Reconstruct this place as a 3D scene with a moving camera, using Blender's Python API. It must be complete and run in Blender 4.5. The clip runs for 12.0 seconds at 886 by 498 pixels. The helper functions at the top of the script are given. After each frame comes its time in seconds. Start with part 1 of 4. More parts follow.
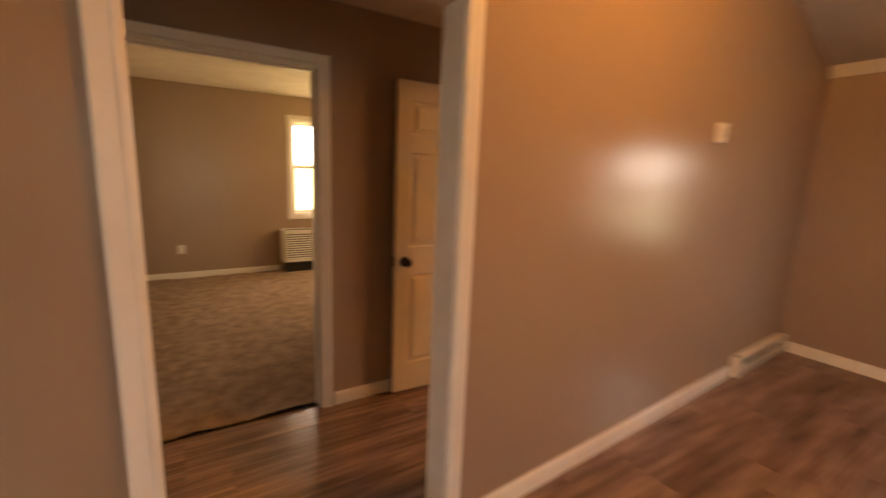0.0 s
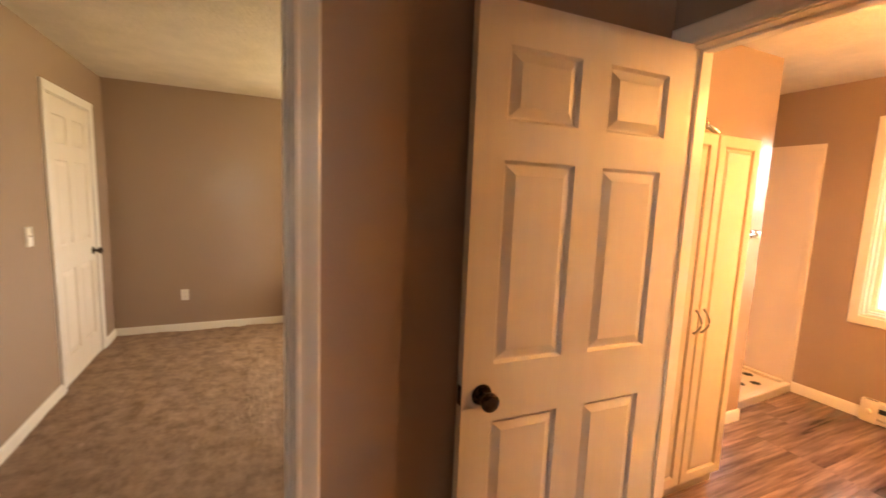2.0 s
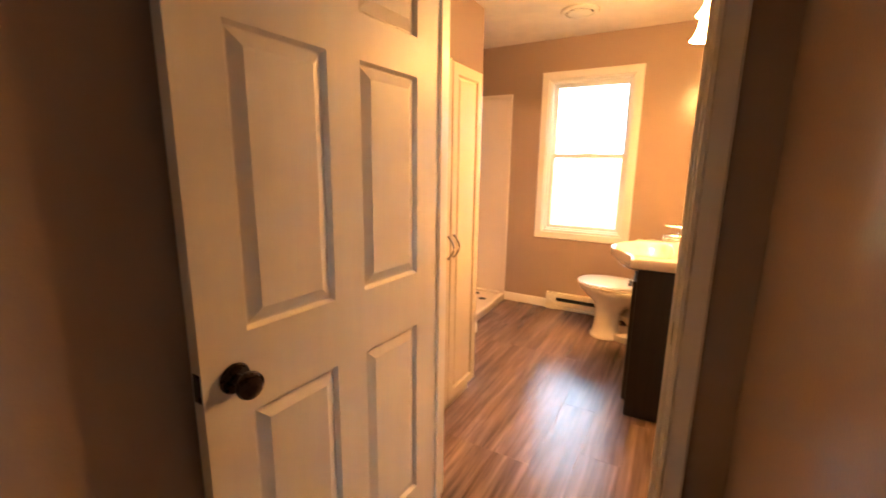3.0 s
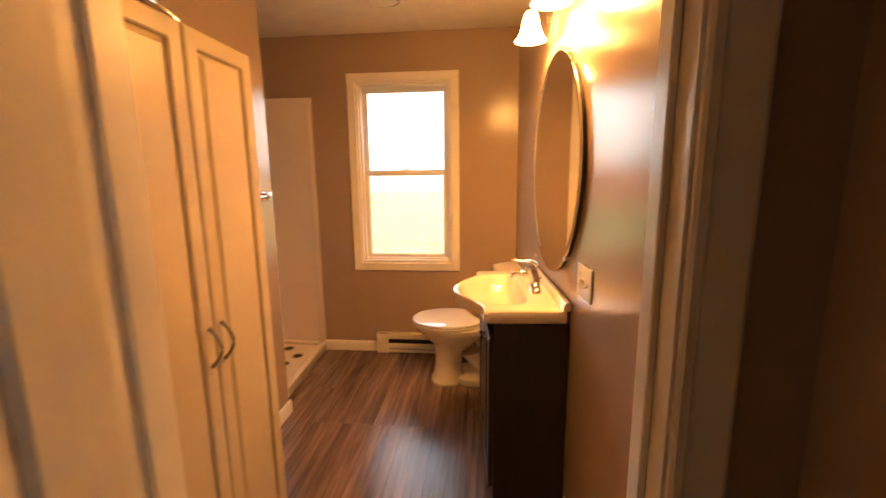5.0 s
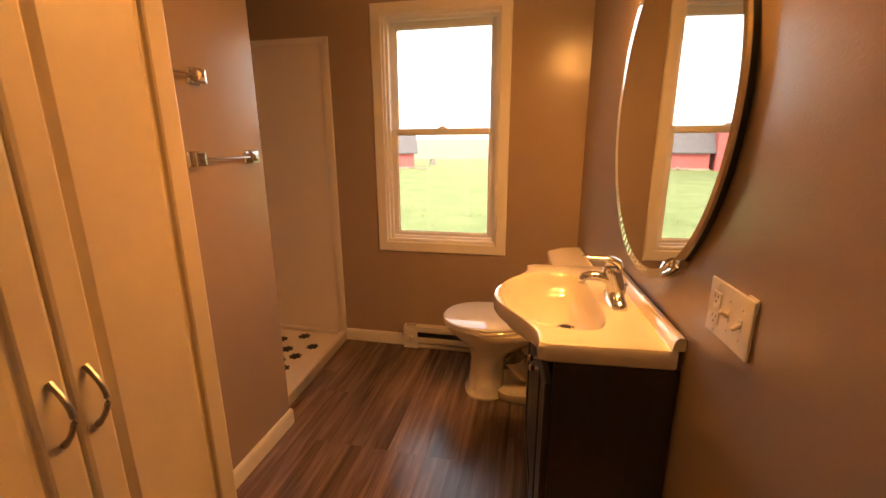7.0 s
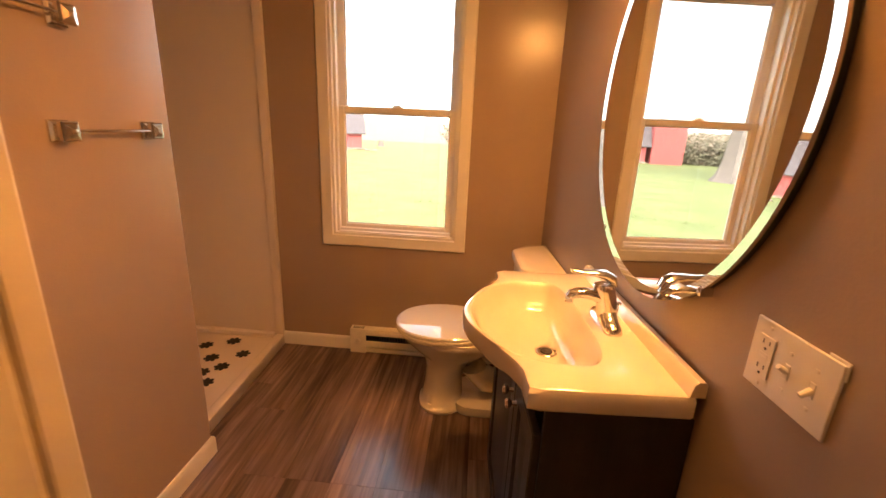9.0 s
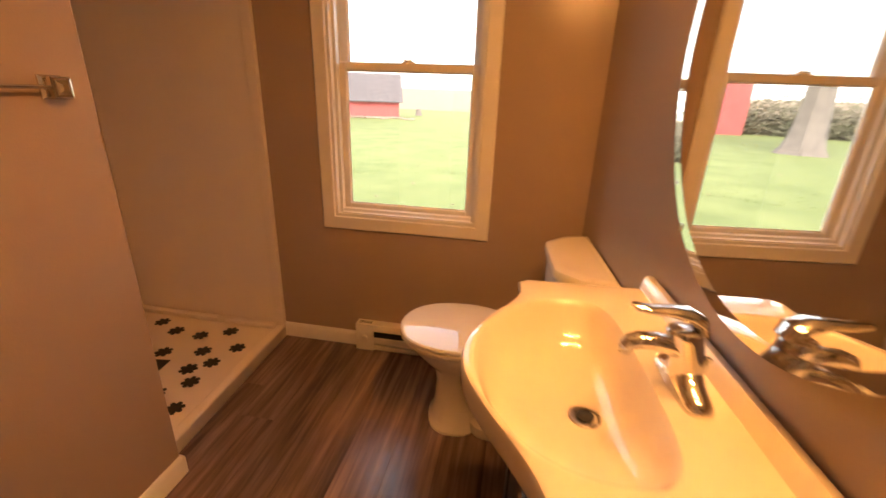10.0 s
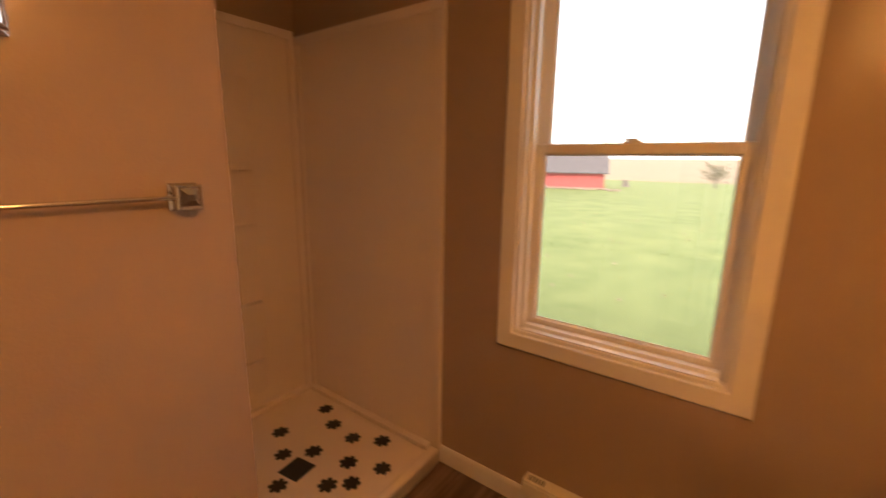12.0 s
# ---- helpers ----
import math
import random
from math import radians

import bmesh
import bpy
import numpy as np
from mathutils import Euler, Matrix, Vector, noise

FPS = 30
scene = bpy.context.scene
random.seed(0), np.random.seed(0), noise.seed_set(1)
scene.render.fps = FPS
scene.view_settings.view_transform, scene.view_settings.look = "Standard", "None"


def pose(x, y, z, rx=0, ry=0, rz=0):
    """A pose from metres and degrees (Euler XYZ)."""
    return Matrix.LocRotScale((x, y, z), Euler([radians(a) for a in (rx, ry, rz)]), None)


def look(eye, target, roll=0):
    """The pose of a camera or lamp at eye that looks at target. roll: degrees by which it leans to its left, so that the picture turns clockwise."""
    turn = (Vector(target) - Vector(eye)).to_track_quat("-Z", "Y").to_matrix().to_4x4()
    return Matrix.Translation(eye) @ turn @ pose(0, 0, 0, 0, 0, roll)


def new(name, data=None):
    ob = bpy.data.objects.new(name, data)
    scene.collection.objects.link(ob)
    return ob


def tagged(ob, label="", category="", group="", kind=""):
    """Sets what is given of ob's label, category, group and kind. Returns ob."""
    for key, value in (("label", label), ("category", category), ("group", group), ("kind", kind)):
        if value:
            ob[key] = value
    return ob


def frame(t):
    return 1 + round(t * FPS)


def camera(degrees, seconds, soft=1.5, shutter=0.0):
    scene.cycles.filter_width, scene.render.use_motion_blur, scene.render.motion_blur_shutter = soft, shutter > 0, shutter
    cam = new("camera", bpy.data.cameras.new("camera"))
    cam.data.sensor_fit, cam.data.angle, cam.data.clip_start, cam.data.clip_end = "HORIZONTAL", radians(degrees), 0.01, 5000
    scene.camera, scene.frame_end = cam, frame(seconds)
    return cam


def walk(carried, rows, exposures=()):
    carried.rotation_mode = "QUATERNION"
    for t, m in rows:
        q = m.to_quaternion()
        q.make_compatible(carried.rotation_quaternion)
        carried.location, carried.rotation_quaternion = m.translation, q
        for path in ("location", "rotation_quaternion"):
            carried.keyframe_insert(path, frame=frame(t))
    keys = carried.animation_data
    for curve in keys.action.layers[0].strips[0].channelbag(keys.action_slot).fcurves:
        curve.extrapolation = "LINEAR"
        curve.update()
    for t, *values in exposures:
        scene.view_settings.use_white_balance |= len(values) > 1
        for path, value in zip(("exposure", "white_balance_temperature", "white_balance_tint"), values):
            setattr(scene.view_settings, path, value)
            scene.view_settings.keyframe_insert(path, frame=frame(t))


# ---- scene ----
cam = camera(93.4, 12.0, soft=1.5, shutter=0.5)
PATH = [
    (0, (0.309, 0.249, 1.492), (1.356, 1.915, 1.136), 2.3),
    (0.5, (0.468, 0.643, 1.504), (1.017, 2.524, 1.106), 1.6),
    (1, (0.543, 1.018, 1.503), (1.151, 2.908, 1.266), 1.2),
    (1.5, (0.718, 1.355, 1.509), (1.493, 3.186, 1.293), 1.9),
    (2, (0.889, 1.601, 1.503), (1.724, 3.401, 1.253), 2.3),
    (2.5, (1.003, 1.716, 1.469), (2.34, 3.145, 1.055), 4.9),
    (3, (1.037, 1.859, 1.353), (2.736, 2.839, 0.963), 0.8),
    (3.2, (1.047, 1.88, 1.366), (2.785, 2.768, 0.93), 2.7),
    (4.8, (1.667, 2.055, 1.42), (3.611, 2.357, 1.057), -0.2),
    (5, (1.754, 2.084, 1.433), (3.716, 2.269, 1.087), -0.7),
    (5.5, (1.891, 2.131, 1.435), (3.862, 2.117, 1.093), 0.6),
    (6, (2.064, 2.141, 1.415), (4.023, 2.276, 1.032), -0.5),
    (6.5, (2.277, 2.089, 1.41), (4.227, 2.376, 1.068), -0.0),
    (7, (2.371, 2.11, 1.383), (4.268, 2.513, 0.896), -0.3),
    (7.2, (2.4, 2.134, 1.372), (4.299, 2.48, 0.849), 0.4),
    (8.8, (2.598, 2.189, 1.375), (4.496, 2.406, 0.782), 1.3),
    (9, (2.635, 2.2, 1.383), (4.551, 2.35, 0.827), 2.5),
    (9.5, (2.775, 2.212, 1.351), (4.65, 2.364, 0.67), 1.7),
    (10, (3.043, 2.149, 1.351), (4.893, 2.462, 0.658), 2.1),
    (10.5, (3.198, 2.169, 1.363), (4.991, 2.709, 0.66), -1.0),
    (11, (3.314, 2.248, 1.387), (5.133, 2.827, 0.79), 1.2),
    (11.5, (3.428, 2.323, 1.406), (5.213, 3.059, 0.884), 1.8),
    (12, (3.562, 2.334, 1.412), (5.133, 3.502, 1.002), 0.8),
]
EXPOSURES = [(0, 4.3, 8400, 20), (1, 4.75, 8100, 19), (1.7, 4.95, 7400, 16), (2.1, 5.07, 6300, 11), (2.5, 5.1, 5800, 6), (3.2, 4.65, 5900, 8), (4.8, 3.75, 6900, 12), (5.5, 3.65, 7100, 12), (6.5, 3.25, 7400, 14), (7.2, 3.06, 7400, 15), (9, 3.35, 7050, 18),
             (10.5, 2.95, 7100, 18), (11, 2.9, 7100, 18), (12, 2.75, 7200, 18)]
walk(cam, [(t, look(eye, target, roll)) for t, eye, target, roll in PATH], EXPOSURES)

# ---- light ----
world = bpy.data.worlds.new("world")
scene.world = world
world.use_nodes = True
wn = world.node_tree.nodes
sky = wn.new("ShaderNodeTexSky")
sky.sky_type = "NISHITA"
sky.sun_disc = False
sky.sun_elevation = radians(42)
sky.sun_rotation = radians(250)
sky.dust_density = 1.5
sky.air_density = 1.0
veil = wn.new("ShaderNodeHueSaturation")          # thin overcast
veil.inputs["Saturation"].default_value = 0.35
world.node_tree.links.new(sky.outputs[0], veil.inputs["Color"])
world.node_tree.links.new(veil.outputs[0], wn["Background"].inputs[0])
wn["Background"].inputs[1].default_value = 0.15
sun_data = bpy.data.lights.new("sun", "SUN")
sun_data.energy, sun_data.angle, sun_data.color = 0.5, radians(25), (1.0, 0.95, 0.88)
sun = new("sun", sun_data)
sun.matrix_world = look((-20, -8, 22), (0, 0, 0))
LAMP_WATTS = 1.45
LAMP_COLOR = (1.0, 0.425, 0.11)


def daylight(m, w, h, watts, color=(1.0, 0.97, 0.92)):
    """A lamp standing in for the sky's light in a window's opening; local -z looks into the room."""
    d = bpy.data.lights.new("window_daylight", "AREA")
    d.shape, d.size, d.size_y, d.energy, d.color = "RECTANGLE", w, h, watts, color
    new("window_daylight", d).matrix_world = m


# Bedroom lamps are tinted orange beyond the sky's own colour, to warm the room.
daylight(look((2.03, 6.66, 1.48), (2.03, 5.0, 1.30)), 0.70, 1.30, 0.68, (1.0, 0.70, 0.30))
daylight(look((3.425, 5.45, 1.50), (2.0, 5.45, 1.30)), 0.86, 1.26, 1.6, (1.0, 0.70, 0.30))
daylight(look((5.14, 0.20, 1.33), (2.0, 0.20, 1.2)), 0.62, 1.04, 0.25)
# Windows out of view, assumed from daylight on the hall jamb and wall.
daylight(look((-2.44, -0.9, 1.50), (0.6, 0.2, 1.30)), 0.76, 1.06, 0.10, (1.0, 0.88, 0.72))
daylight(look((0.85, -3.66, 1.48), (0.85, 1.6, 1.20)), 0.90, 1.06, 0.27, (1.0, 0.86, 0.66))


# ---- materials ----
def material(name, color, rough=0.5, metal=0.0, vary=0.12, scale=3.0, grain=0.0, grain_scale=200.0, stretch=(1, 1, 1),
             second=None, spec=0.5, coat=0.0, rough_vary=0.06, random_tint=0.0, detail=6.0):
    m = bpy.data.materials.new(name)
    m.use_nodes = True
    nt = m.node_tree
    n, link = nt.nodes, nt.links.new
    b = n["Principled BSDF"]
    tex = n.new("ShaderNodeTexCoord")
    mp = n.new("ShaderNodeMapping")
    mp.inputs["Scale"].default_value = stretch
    link(tex.outputs["Object"], mp.inputs["Vector"])
    big = n.new("ShaderNodeTexNoise")
    big.inputs["Scale"].default_value = scale
    big.inputs["Detail"].default_value = detail
    big.inputs["Roughness"].default_value = 0.6
    link(mp.outputs[0], big.inputs["Vector"])
    ramp = n.new("ShaderNodeValToRGB")
    dark = second or tuple(c * (1 - vary) for c in color)
    light = color if second else tuple(min(1, c * (1 + vary)) for c in color)
    ramp.color_ramp.elements[0].position, ramp.color_ramp.elements[1].position = 0.3, 0.7
    ramp.color_ramp.elements[0].color, ramp.color_ramp.elements[1].color = (*dark, 1), (*light, 1)
    link(big.outputs[0], ramp.inputs[0])
    out = ramp.outputs[0]
    if random_tint:
        info = n.new("ShaderNodeObjectInfo")
        hsv = n.new("ShaderNodeHueSaturation")
        mr = n.new("ShaderNodeMapRange")
        mr.inputs["To Min"].default_value, mr.inputs["To Max"].default_value = 1 - random_tint, 1 + random_tint
        link(info.outputs["Random"], mr.inputs["Value"])
        link(mr.outputs[0], hsv.inputs["Value"])
        link(out, hsv.inputs["Color"])
        out = hsv.outputs[0]
    link(out, b.inputs["Base Color"])
    fine = n.new("ShaderNodeTexNoise")
    fine.inputs["Scale"].default_value = grain_scale
    fine.inputs["Detail"].default_value = 3
    link(mp.outputs[0], fine.inputs["Vector"])
    rr = n.new("ShaderNodeMapRange")
    rr.inputs["To Min"].default_value, rr.inputs["To Max"].default_value = max(0.02, rough - rough_vary), min(1, rough + rough_vary)
    link(big.outputs[0], rr.inputs["Value"])
    link(rr.outputs[0], b.inputs["Roughness"])
    if grain:
        bump = n.new("ShaderNodeBump")
        bump.inputs["Strength"].default_value = grain
        bump.inputs["Distance"].default_value = 0.004
        link(fine.outputs[0], bump.inputs["Height"])
        link(bump.outputs[0], b.inputs["Normal"])
    b.inputs["Metallic"].default_value = metal
    b.inputs["Specular IOR Level"].default_value = spec
    b.inputs["Coat Weight"].default_value = coat
    return m


PAINT = material("taupe_wall_paint", (0.368, 0.272, 0.207), 0.22, vary=0.04, scale=1.1, grain=0.10, grain_scale=160, spec=0.42, rough_vary=0.012, detail=4.0)
[k for k in PAINT.node_tree.nodes if k.bl_idname == "ShaderNodeValToRGB"][0].color_ramp.elements[0].position = 0.0
[k for k in PAINT.node_tree.nodes if k.bl_idname == "ShaderNodeValToRGB"][0].color_ramp.elements[1].position = 1.0
CEIL = material("ceiling_texture", (0.70, 0.64, 0.56), 0.85, vary=0.08, scale=5, grain=0.9, grain_scale=45)
TRIM = material("white_trim_paint", (0.78, 0.74, 0.68), 0.35, vary=0.03, scale=4, grain=0.06, grain_scale=120)
# Yellower than the trim: warm hall light is put into the door's colour.
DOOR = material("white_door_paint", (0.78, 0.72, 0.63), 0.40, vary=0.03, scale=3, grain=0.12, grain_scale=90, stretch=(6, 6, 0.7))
BRONZE = material("oil_rubbed_bronze", (0.065, 0.044, 0.034), 0.28, metal=0.8, vary=0.3, scale=40)
CHROME = material("polished_chrome", (0.74, 0.73, 0.71), 0.10, metal=1.0, vary=0.03, scale=10, rough_vary=0.012)
NICKEL = material("satin_nickel", (0.62, 0.60, 0.57), 0.28, metal=1.0, vary=0.05, scale=30)
PEWTER = material("brushed_pewter", (0.34, 0.31, 0.28), 0.34, metal=1.0, vary=0.08, scale=40)
PORCELAIN = material("biscuit_porcelain", (0.80, 0.73, 0.61), 0.08, vary=0.02, scale=6, coat=0.3, rough_vary=0.03)
MARBLE = material("cultured_marble", (0.74, 0.67, 0.57), 0.12, vary=0.03, scale=7, coat=0.25, rough_vary=0.04)
SEAT = material("white_seat_plastic", (0.82, 0.80, 0.79), 0.04, vary=0.01, scale=8, coat=0.6, rough_vary=0.01)
ESPRESSO = material("espresso_wood", (0.018, 0.011, 0.009), 0.36, vary=0.30, scale=6, grain=0.12, grain_scale=60, stretch=(7, 7, 0.6))
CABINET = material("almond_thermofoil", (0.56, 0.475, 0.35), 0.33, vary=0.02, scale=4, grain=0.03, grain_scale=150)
ACRYLIC = material("white_acrylic", (0.76, 0.67, 0.60), 0.30, vary=0.008, scale=3, grain=0.04, grain_scale=120)
PLATE = material("ivory_plate_plastic", (0.78, 0.74, 0.66), 0.35, vary=0.02, scale=20)
BLACK = material("black_rubber", (0.018, 0.017, 0.016), 0.6, vary=0.25, scale=60, grain=0.3, grain_scale=300)
# Dark parts, and near-black that stands for shade in slots, slits and recesses.
DARK = material("dark_parts_and_shade", (0.02, 0.02, 0.02), 0.7, vary=0.2, scale=20)
ENAMEL = material("beige_enamel", (0.72, 0.67, 0.58), 0.35, vary=0.05, scale=12, grain=0.03)
VINYL = material("white_window_vinyl", (0.80, 0.77, 0.72), 0.30, vary=0.02, scale=6)
PLASTIC = material("beige_appliance_plastic", (0.66, 0.62, 0.54), 0.45, vary=0.04, scale=12)
CARPET = material("brown_pile_carpet", (0.43, 0.305, 0.225), 0.95, scale=9, second=(0.225, 0.158, 0.116), grain=1.0, grain_scale=260, spec=0.1)
FLOORBASE = material("floor_joint", (0.05, 0.034, 0.027), 0.7, vary=0.2, scale=10)
GRASS = material("lawn_grass", (0.178, 0.203, 0.074), 0.9, scale=0.8, second=(0.112, 0.142, 0.047), grain=1.0, grain_scale=30, spec=0.15)
FIELD = material("stubble_field", (0.26, 0.20, 0.125), 0.95, scale=0.2, second=(0.20, 0.155, 0.10), spec=0.1)
REDWOOD = material("red_barn_boards", (0.30, 0.062, 0.052), 0.75, vary=0.25, scale=2, grain=0.5, grain_scale=30, stretch=(6, 6, 0.4))
ROOFING = material("weathered_grey_shingle", (0.085, 0.075, 0.072), 0.9, vary=0.35, scale=4, grain=0.6, grain_scale=20)
BARK = material("tree_bark", (0.13, 0.11, 0.09), 0.9, vary=0.4, scale=4, grain=1.0, grain_scale=14, stretch=(2, 2, 0.6))
LEAF = material("leaf_green", (0.080, 0.088, 0.042), 0.8, scale=0.9, second=(0.150, 0.125, 0.080))
DIRT = material("bare_dirt", (0.24, 0.185, 0.13), 0.95, vary=0.3, scale=3, grain=0.8, grain_scale=25)


def plank_material():
    m = material("walnut_vinyl_plank", (0.285, 0.187, 0.144), 0.22, scale=2.2, second=(0.078, 0.049, 0.040), grain=0.14, grain_scale=55,
                 stretch=(0.5, 4.5, 4.5), random_tint=0.14, rough_vary=0.07, spec=0.6)
    nt = m.node_tree
    n, link = nt.nodes, nt.links.new
    info = n.new("ShaderNodeObjectInfo")
    mp = [k for k in n if k.bl_idname == "ShaderNodeMapping"][0]
    mul = n.new("ShaderNodeMath")
    mul.operation = "MULTIPLY"
    mul.inputs[1].default_value = 37.0
    link(info.outputs["Random"], mul.inputs[0])
    comb = n.new("ShaderNodeCombineXYZ")
    link(mul.outputs[0], comb.inputs[0])
    link(mul.outputs[0], comb.inputs[1])
    link(comb.outputs[0], mp.inputs["Location"])
    # fine long streaks of grain over the broad tone
    mp2 = n.new("ShaderNodeMapping")
    mp2.inputs["Scale"].default_value = (1.1, 24.0, 24.0)
    link(comb.outputs[0], mp2.inputs["Location"])
    link([k for k in n if k.bl_idname == "ShaderNodeTexCoord"][0].outputs["Object"], mp2.inputs["Vector"])
    streak = n.new("ShaderNodeTexNoise")
    streak.inputs["Scale"].default_value, streak.inputs["Detail"].default_value = 2.0, 5.0
    streak.inputs["Distortion"].default_value = 0.6
    link(mp2.outputs[0], streak.inputs["Vector"])
    tone = n.new("ShaderNodeMapRange")
    tone.inputs["From Min"].default_value, tone.inputs["From Max"].default_value = 0.33, 0.67
    tone.inputs["To Min"].default_value, tone.inputs["To Max"].default_value = 0.65, 1.35
    link(streak.outputs[0], tone.inputs["Value"])
    b = n["Principled BSDF"]
    old = b.inputs["Base Color"].links[0].from_socket
    mix = n.new("ShaderNodeVectorMath")
    mix.operation = "SCALE"
    link(old, mix.inputs[0])
    link(tone.outputs[0], mix.inputs["Scale"])
    link(mix.outputs[0], b.inputs["Base Color"])
    return m


PLANK = plank_material()


def glass_material(name, rough=0.0, tint=(1, 1, 1)):
    m = bpy.data.materials.new(name)
    m.use_nodes = True
    b = m.node_tree.nodes["Principled BSDF"]
    b.inputs["Base Color"].default_value = (*tint, 1)
    b.inputs["Transmission Weight"].default_value = 1.0
    b.inputs["Roughness"].default_value = rough
    b.inputs["IOR"].default_value = 1.45
    return m


GLASS = glass_material("window_glass")
FROST = glass_material("obscured_glass", 0.32, (0.97, 0.98, 0.97))
MIRROR = material("mirror_silver", (0.86, 0.87, 0.86), 0.012, metal=1.0, vary=0.005, scale=2, rough_vary=0.004)


def glow(name, color, strength):
    m = bpy.data.materials.new(name)
    m.use_nodes = True
    b = m.node_tree.nodes["Principled BSDF"]
    b.inputs["Base Color"].default_value = (0.8, 0.78, 0.74, 1)
    b.inputs["Roughness"].default_value = 0.4
    b.inputs["Emission Color"].default_value = (*color, 1)
    b.inputs["Emission Strength"].default_value = strength
    return m


SHADE = glow("lit_frosted_shade", (1.0, 0.48, 0.13), 7.0)


# ---- mesh helpers ----
def box(x0, x1, y0, y1, z0, z1, r=0.0, seg=2):
    bm = bmesh.new()
    bmesh.ops.create_cube(bm, size=1)
    for v in bm.verts:
        v.co = Vector(((x0 + x1) / 2 + v.co.x * (x1 - x0), (y0 + y1) / 2 + v.co.y * (y1 - y0), (z0 + z1) / 2 + v.co.z * (z1 - z0)))
    if r:
        bmesh.ops.bevel(bm, geom=bm.edges[:], offset=r, segments=seg, profile=0.7, affect="EDGES")
    return bm


def join(*bms):
    out = bmesh.new()
    for b in bms:
        me = bpy.data.meshes.new("tmp")
        b.to_mesh(me)
        b.free()
        out.from_mesh(me)
        bpy.data.meshes.remove(me)
    return out


def moved(bm, m):
    bm.transform(m)
    return bm


def loft(rings, close_ring=True, cap=True):
    bm = bmesh.new()
    rows = [[bm.verts.new(p) for p in ring] for ring in rings]
    for a, b in zip(rows, rows[1:]):
        k = len(a)
        for i in range(k if close_ring else k - 1):
            j = (i + 1) % k
            bm.faces.new((a[i], a[j], b[j], b[i]))
    if cap:
        bm.faces.new(rows[0][::-1])
        bm.faces.new(rows[-1])
    bmesh.ops.remove_doubles(bm, verts=bm.verts[:], dist=1e-6)
    bmesh.ops.recalc_face_normals(bm, faces=bm.faces[:])
    return bm


def lathe(profile, n=24, cap=True):
    return loft([[Vector((r * math.cos(2 * math.pi * i / n), r * math.sin(2 * math.pi * i / n), z)) for i in range(n)] for r, z in profile], cap=cap)


def tube(points, radii, n=10, flat=1.0):
    pts = [Vector(p) for p in points]
    if not isinstance(radii, (list, tuple)):
        radii = [radii] * len(pts)
    rings = []
    for i, p in enumerate(pts):
        d = (pts[min(i + 1, len(pts) - 1)] - pts[max(i - 1, 0)]).normalized()
        side = d.cross(Vector((0, 0, 1)))
        side = side.normalized() if side.length > 1e-3 else Vector((1, 0, 0))
        up = side.cross(d).normalized()
        rings.append([p + (side * math.cos(2 * math.pi * k / n) + up * math.sin(2 * math.pi * k / n) * flat) * radii[i] for k in range(n)])
    return loft(rings)


def prism(pts, z0, z1, r=0.0, seg=2):
    bm = loft([[Vector((x, y, z0)) for x, y in pts], [Vector((x, y, z1)) for x, y in pts]])
    if r:
        rim = [e for e in bm.edges if abs(e.verts[0].co.z - e.verts[1].co.z) < 1e-6]
        bmesh.ops.bevel(bm, geom=rim, offset=r, segments=seg, profile=0.6, affect="EDGES")
    return bm


def moulding(path, profile, closed=False):
    """A profile (outward, proud) swept with mitres along a path in the u, z plane; proud is along local -y."""
    k = len(path)
    rows = []
    for i, p in enumerate(path):
        a = path[i - 1] if (closed or i) else None
        b = path[(i + 1) % k] if (closed or i < k - 1) else None
        norms = []
        for s, e in ((a, p), (p, b)):
            if s is not None and e is not None:
                d = Vector((e[0] - s[0], e[1] - s[1])).normalized()
                norms.append(Vector((-d.y, d.x)))
        m = norms[0] if len(norms) == 1 else (norms[0] + norms[1]) / (1 + norms[0].dot(norms[1]))
        rows.append([Vector((p[0] + m.x * o, -q, p[1] + m.y * o)) for o, q in profile])
    if closed:
        rows.append([v.copy() for v in rows[0]])
    return loft(rows, cap=not closed)


def mesh_of(name, bm, mat, smooth=True):
    me = bpy.data.meshes.new(name)
    if smooth:
        for f in bm.faces:
            f.smooth = True
        for e in bm.edges:
            e.smooth = not (len(e.link_faces) == 2 and e.calc_face_angle(0) > radians(32))
    bm.to_mesh(me)
    bm.free()
    me.materials.append(mat)
    return me


def part(name, bm, mat, parent, label="", smooth=True):
    ob = new(name, mesh_of(name, bm, mat, smooth))
    ob.parent = parent
    return tagged(ob, label)


def thing(name, label, category, m=None, group="", kind=""):
    ob = new(name)
    ob.empty_display_size = 0.1
    ob.matrix_basis = m or Matrix()
    return tagged(ob, label, category, group, kind)


def solid(name, bm, mat, label, category, m=None, kind="", group=""):
    ob = new(name, mesh_of(name, bm, mat))
    ob.matrix_basis = m or Matrix()
    return tagged(ob, label, category, group, kind)


def structure(name, bm, mat, label, category="wall", m=None):
    return solid(name, bm, mat, label, category, m, "structure")


def facing(x, y, z, deg):
    """Local -y looks along the direction deg (0: -y, 90: +x, 180: +y, -90: -x) in the plan."""
    return pose(x, y, z, 0, 0, deg)


CASING = [(0, 0), (0, 0.008), (0.004, 0.012), (0.014, 0.013), (0.018, 0.010), (0.030, 0.011), (0.048, 0.016), (0.060, 0.017), (0.066, 0.013), (0.066, 0)]
FLATCASE = [(0, 0), (0, 0.012), (0.003, 0.015), (0.058, 0.015), (0.062, 0.012), (0.062, 0)]


